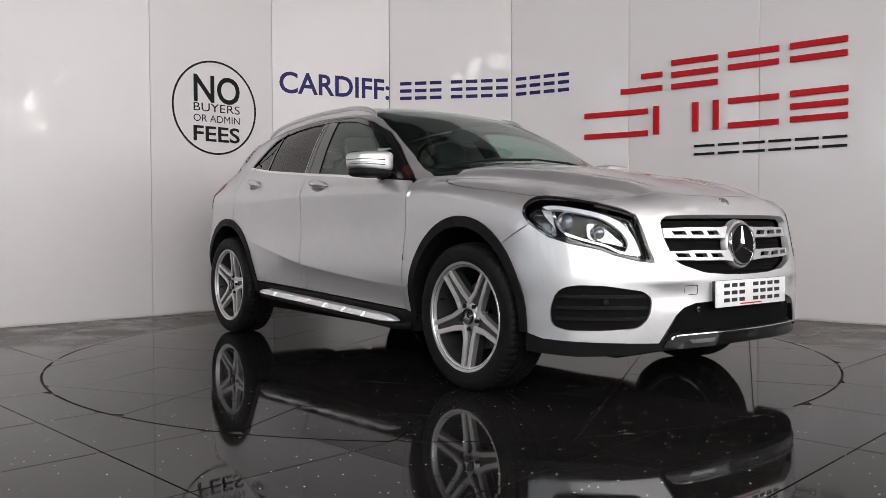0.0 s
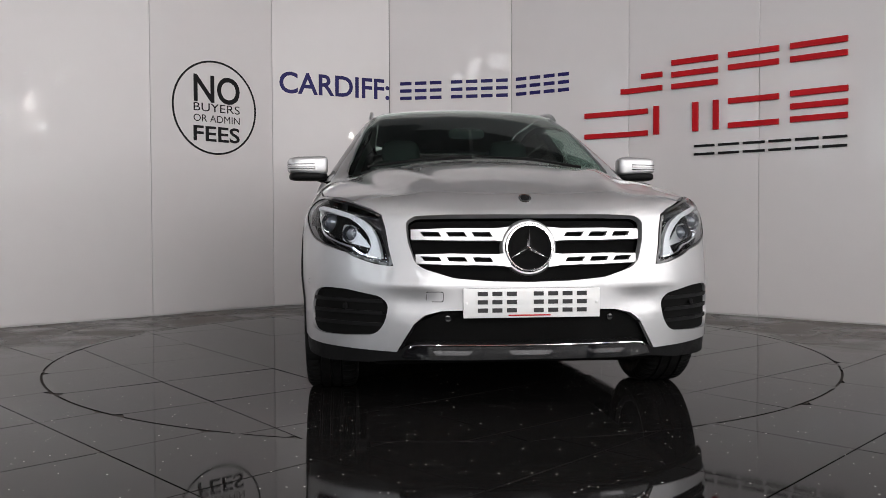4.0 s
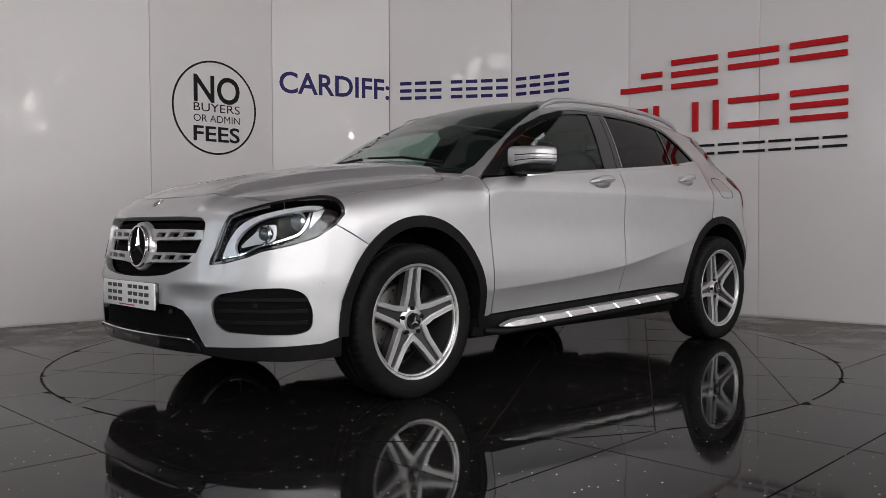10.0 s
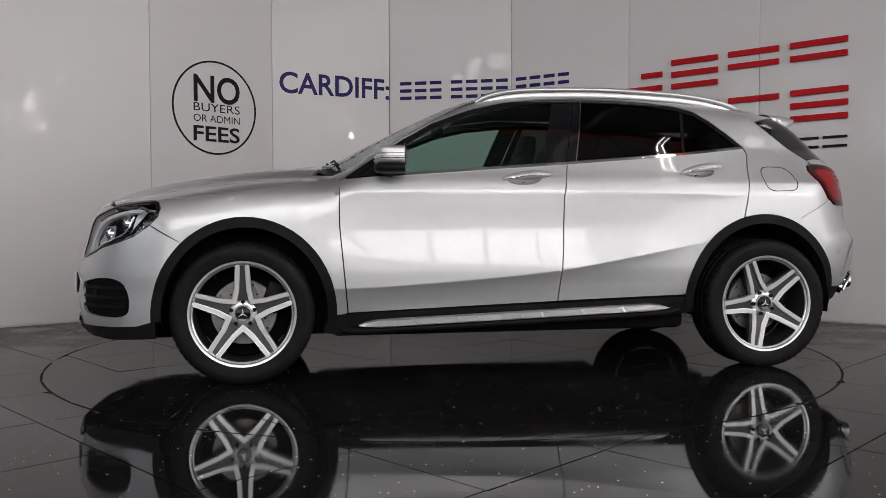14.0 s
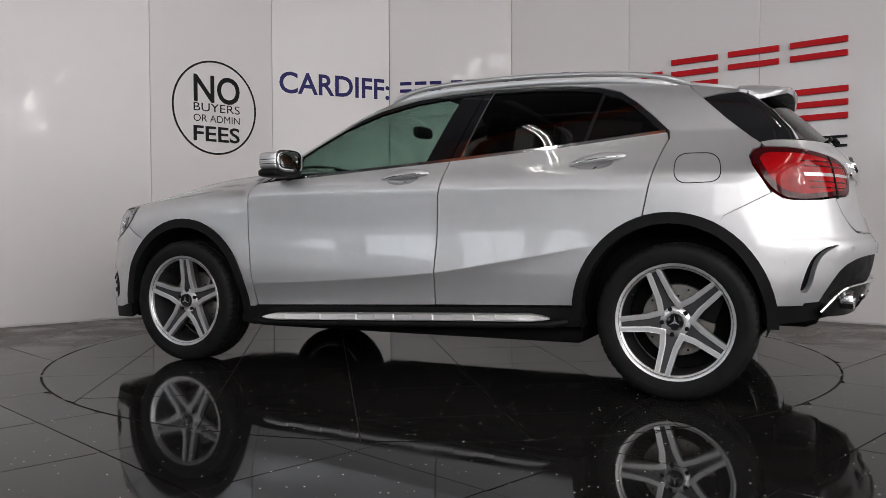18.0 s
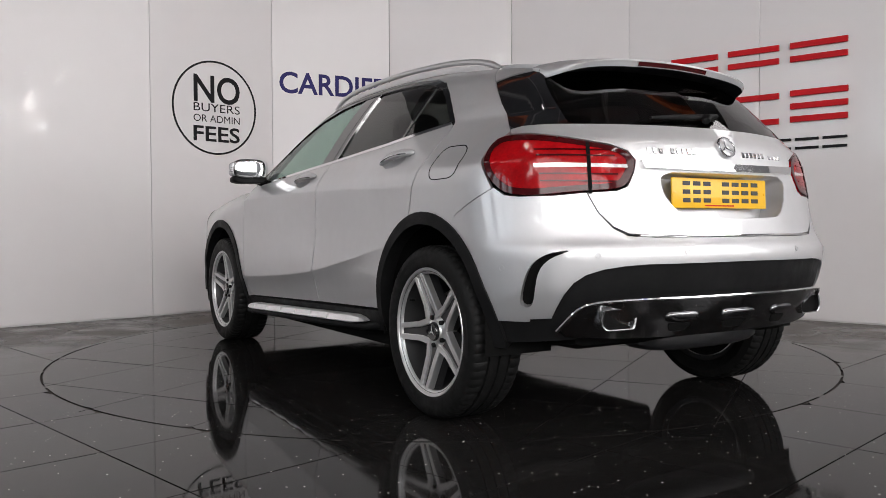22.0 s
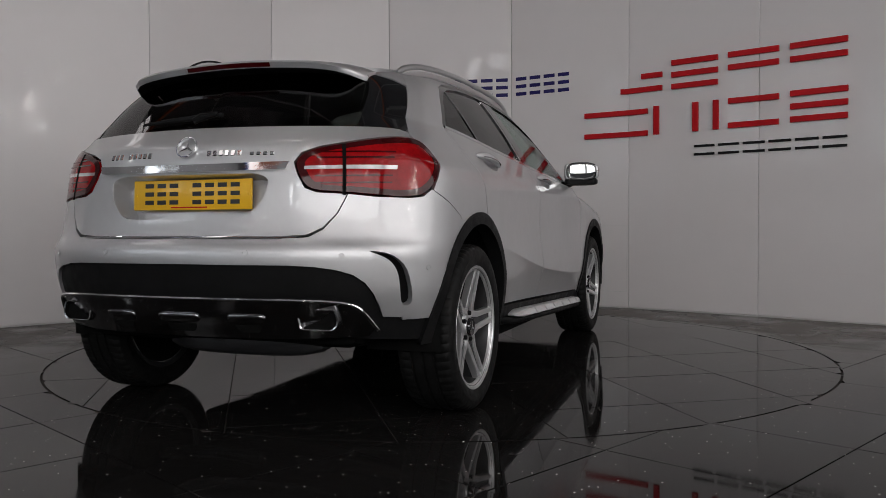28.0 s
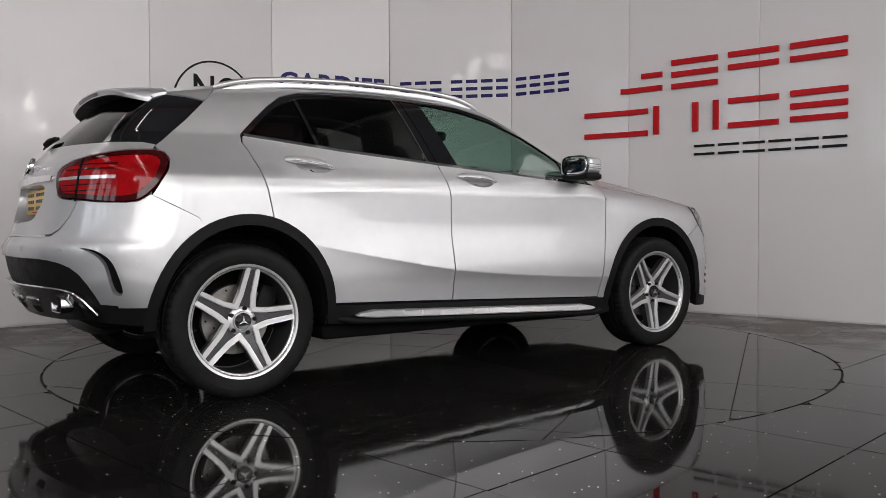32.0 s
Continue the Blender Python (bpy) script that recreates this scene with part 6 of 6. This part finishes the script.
        part("headrest", bm_super(0.05, 0.13, 0.095, 0.6, 20, Matrix.Translation((-0.375, y, 1.245)) @ Matrix.Rotation(radians(-10), 4, "Y")), M_SEAT, seat)
    bench = part("rear_bench", bm_super(0.25, 0.66, 0.10, 0.5, 24, Matrix.Translation((-0.78, 0, 0.62))), M_SEAT, car)
    part("bench_back", bm_super(0.08, 0.66, 0.32, 0.45, 24, Matrix.Translation((-1.08, 0, 0.88)) @ Matrix.Rotation(radians(-18), 4, "Y")), M_SEAT, bench)
    for y in (0.42, 0, -0.42):
        part("headrest", bm_super(0.05, 0.12, 0.075, 0.6, 20, Matrix.Translation((-1.18, y, 1.19))), M_SEAT, bench)
    part("parcel_shelf", bm_box(0.55, 1.20, 0.03, Matrix.Translation((-1.50, 0, 1.06)), 0.01), M_SEAT, car)
    part("inner_mirror", bm_super(0.025, 0.11, 0.035, 0.6, 20, Matrix.Translation((0.27, 0, 1.315))), M_SEAT, car)
    for s in (1, -1):
        part("door_card", bm_box(1.70, 0.05, 0.60, Matrix.Translation((0.0, 0.765 * s, 0.69)), 0.02), M_SEAT, car)


M_DRL = material("running_light_guide", (0.62, 0.63, 0.65), 0.35, 0.3, coat=0.5, var=0.06, scale=30)
M_PROJ = material("projector_glass", (0.10, 0.11, 0.13), 0.04, 0.5, 1.0, var=0.15, scale=25)
M_STEP = material("polished_step", (0.88, 0.88, 0.89), 0.28, 0.72, var=0.012, scale=18)
M_MIRROR = material("mirror_silver", (0.5, 0.51, 0.52), 0.01, 1.0)
M_LENSWHITE = material("clear_lamp_strip", (0.62, 0.60, 0.60), 0.12, 0.4, 0.8, var=0.08, scale=30)


# small pieces go with the part that carries them
CARRIER = {"door_handle": "_door", "handle_cup": "_door", "handle_inlay": "_door", "front_door_glass": "front_door", "mirror_triangle": "front_door", "rear_door_glass": "rear_door",
           "headlamp_lens": "headlamp", "lamp_reflector": "headlamp", "lamp_surround": "headlamp", "running_light": "headlamp", "lamp_bezel": "headlamp", "lamp_mask": "headlamp", "reflector_wedge": "headlamp", "outer_reflector": "headlamp", "lamp_projector": "headlamp",
           "projector_lens": "headlamp", "lamp_strip": "tail_lamp", "lamp_rim": "tail_lamp", "lamp_split": "tail_lamp", "lamp_rib": "tail_lamp", "grille_slat": "grille", "grille_mesh": "grille",
           "vent_slat": "bumper_vent", "intake_mesh": "lower_intake", "skid_trim": "front_apron", "skid_insert": "front_apron", "skid_plate": "front_apron", "diffuser_trim": "diffuser_panel",
           "diffuser_insert": "diffuser_panel", "diffuser_notch": "diffuser_panel", "plate_recess": "tailgate", "recess_wall": "tailgate", "tailgate_strip": "tailgate", "badge_bar": "tailgate",
           "rail_foot": "roof_rail", "wiper_blade": "rear_wiper", "glass_edge": "rear_door", "front_pillar_trim": "front_door", "rear_pillar_trim": "rear_door", "spoiler_side": "roof_spoiler", "quarter_glass": "body_side", "window_seal": "body_side", "bumper_slot": "rear_bumper"}


def centre(ob):
    return sum((Vector(c) for c in ob.bound_box), Vector()) / 8


def adopt():
    kids = [o for o in car.children if o.type == "MESH"]
    for o in kids:
        base = o.name.split(".")[0]
        if base in CARRIER:
            want = CARRIER[base]
            near = [k for k in kids if (k.name.split(".")[0] == want or (want == "_door" and k.name.split(".")[0] in ("front_door", "rear_door")))]
            o.parent = min(near, key=lambda k: (centre(k) - centre(o)).length)


build_wheels()
build_front()
build_headlamps()
build_sides()
build_rear()
build_inside()
adopt()

# ------------------------------------------------------------------ signs on the wall


def seam_lengths():
    return [(Vector(WALL_LINE[i + 1]) - Vector(WALL_LINE[i])).length for i in range(len(WALL_LINE) - 1)]


SEAM = seam_lengths()


def wall_bar(name, panel, s0, s1, z0, z1, mat, parent, depth=0.018, stand=0.004):
    """A flat bar on the wall from s0 to s1 (measured on from the panel's left seam, past later seams)."""
    a = s0
    while a < s1 - 1e-4:
        p, q = panel, a
        while q >= SEAM[p] - 1e-4:
            q -= SEAM[p]
            p += 1
        ln = min(s1 - a, SEAM[p] - q)
        part(name, bm_box(ln, z1 - z0, depth, wall_frame(p, q + ln / 2, (z0 + z1) / 2, stand + depth / 2), 0.0015, 1), mat, parent, sharp=0)
        a += ln


def wall_text(name, text, panel, s0, s1, z0, z1, mat, parent, depth=0.002):
    """Letters of the built-in font fitted to a box on the wall."""
    cu = bpy.data.curves.new("text", "FONT")
    cu.body, cu.resolution_u, cu.offset = text, 4, 0.018 if z1 - z0 > 0.12 else 0.0
    tmp = new("text", cu)
    me = bpy.data.meshes.new_from_object(tmp.evaluated_get(bpy.context.evaluated_depsgraph_get()))
    bpy.data.objects.remove(tmp)
    xs, ys = [v.co.x for v in me.vertices], [v.co.y for v in me.vertices]
    m = wall_frame(panel, 0, 0, 0.001 + depth)
    kx, ky = (s1 - s0) / (max(xs) - min(xs)), (z1 - z0) / (max(ys) - min(ys))
    for v in me.vertices:
        v.co = m @ Vector((s0 + (v.co.x - min(xs)) * kx, z0 + (v.co.y - min(ys)) * ky, 0))
    me.materials.append(mat)
    ob = new(name, me)
    ob.parent = parent
    return ob


def build_signs():
    m = wall_frame(3, 0.610, 1.815, 0.003)
    ring = bmesh.new()
    rows = []
    for i in range(96):
        a = 2 * math.pi * i / 96
        rows.append([ring.verts.new(m @ Vector((r * math.cos(a), r * math.sin(a), h))) for r, h in ((0.417, -0.002), (0.417, 0.001), (0.400, 0.001), (0.400, -0.002))])
    for i in range(96):
        p, q = rows[i], rows[(i + 1) % 96]
        for k in range(4):
            ring.faces.new((p[k], p[(k + 1) % 4], q[(k + 1) % 4], q[k]))
    sign = tagged(part("round_sign", ring, M_BLACKSIGN, sharp=0), "round black vinyl sign about fees on the white wall", "sign")
    for text, z0, z1, a, b in (("NO", 1.855, 2.100, 0.398, 0.858), ("BUYERS", 1.776, 1.850, 0.396, 0.856), ("OR ADMIN", 1.684, 1.748, 0.394, 0.855), ("FEES", 1.512, 1.650, 0.392, 0.853)):
        wall_text("word", text, 3, a, b, z0, z1, M_BLACKSIGN, sign)
    town = tagged(new("lettering"), "navy vinyl lettering with a row of bars on the white wall", "lettering")
    wall_text("word", "CARDIFF:", 4, 0.068, 1.195, 2.022, 2.230, M_BLUESIGN, town)
    for panel, s0, s1, n in ((5, 0.110, 0.538, 3), (5, 0.629, 1.200, 4), (6, 0.049, 0.615, 4)):
        w = (s1 - s0 + 0.03) / n
        for k in range(n):
            for z in (2.020, 2.093, 2.166):
                wall_bar("digit_bar", panel, s0 + k * w, s0 + k * w + w - 0.034, z, z + 0.034, M_BLUESIGN, town, 0.002, 0.001)
    logo = tagged(new("wall_logo"), "raised red and black acrylic bars of a wall logo", "sign")
    L6, L7 = SEAM[6], SEAM[7]

    def red(s0, s1, z0, z1):
        wall_bar("red_bar", 6, s0, s1, z0, z1, M_REDSIGN, logo, 0.022, 0.006)

    t = 0.046
    red(1.125, L6 + 0.325, 1.938, 1.938 + t)
    red(L6 + 0.13, L6 + 0.325, 2.055, 2.055 + t)
    for z in (1.935, 2.037, 2.140):
        red(L6 + 0.413, L6 + 0.822, z, z + t)
    for a, b in ((L6 + 0.908, L6 + L7 + 0.162), (L6 + L7 + 0.250, L6 + L7 + 0.677)):
        red(a, b, 2.145, 2.145 + t)
        red(a, b, 2.040, 2.040 + t)
    for z in (1.745, 1.552):
        red(0.775, L6 + 0.190, z, z + t)
    red(L6 + 0.247, L6 + 0.297, 1.555, 1.805)
    red(L6 + 0.603, L6 + 0.653, 1.555, 1.805)
    red(L6 + 0.782, L6 + 0.830, 1.558, 1.806)
    red(L6 + 0.910, L6 + L7 + 0.164, 1.762, 1.808)
    red(L6 + 0.910, L6 + L7 + 0.164, 1.560, 1.606)
    for z in (1.566, 1.668, 1.770):
        red(L6 + L7 + 0.253, L6 + L7 + 0.681, z, z + t)
    for k in range(6):
        a = L6 + 0.615 + k * 0.2085
        for z in (1.350, 1.420):
            wall_bar("black_bar", 6, a, a + 0.178, z, z + 0.020, M_BLACKSIGN, logo, 0.014, 0.004)
    hatch = part("access_panel", bm_box(0.24, 0.004, 0.002, wall_frame(6, 1.06, 0.75, 0.002)), M_JOINT, sharp=0)
    for w, h, x, z in ((0.24, 0.004, 1.06, 0.15), (0.004, 0.60, 0.94, 0.45), (0.004, 0.60, 1.18, 0.45)):
        part("panel_edge", bm_box(w, h, 0.002, wall_frame(6, x, z, 0.002)), M_JOINT, hatch, sharp=0)
    tagged(hatch, "thin outline of a flush white access panel", "panel")


build_signs()

# ------------------------------------------------------------------ what moves
SPIN = [(0.0, -52.94), (0.5, -55.28), (1.0, -58.59), (1.5, -62.72), (2.0, -67.17), (3.0, -75.85), (4.5, -89.0), (6.0, -102.08), (8.0, -119.07), (9.0, -127.56), (11.0, -144.89),
        (13.0, -161.90), (15.0, -178.98), (17.0, -196.25), (19.0, -213.50), (20.0, -221.96), (21.0, -230.05), (22.0, -238.45), (23.5, -251.28), (25.0, -264.35), (27.0, -281.68),
        (28.0, -290.34), (30.0, -307.46), (31.0, -316.10), (32.0, -324.80)]
AXIS = Vector((0.2184, -0.1478, 0.0))


def motions():
    walk(turntable, [(t, pose(0, 0, 0, 0, 0, a)) for t, a in SPIN])
    walk(car, [(t, pose(0, 0, 0, 0, 0, a) @ Matrix.Translation(-AXIS)) for t, a in SPIN])


motions()
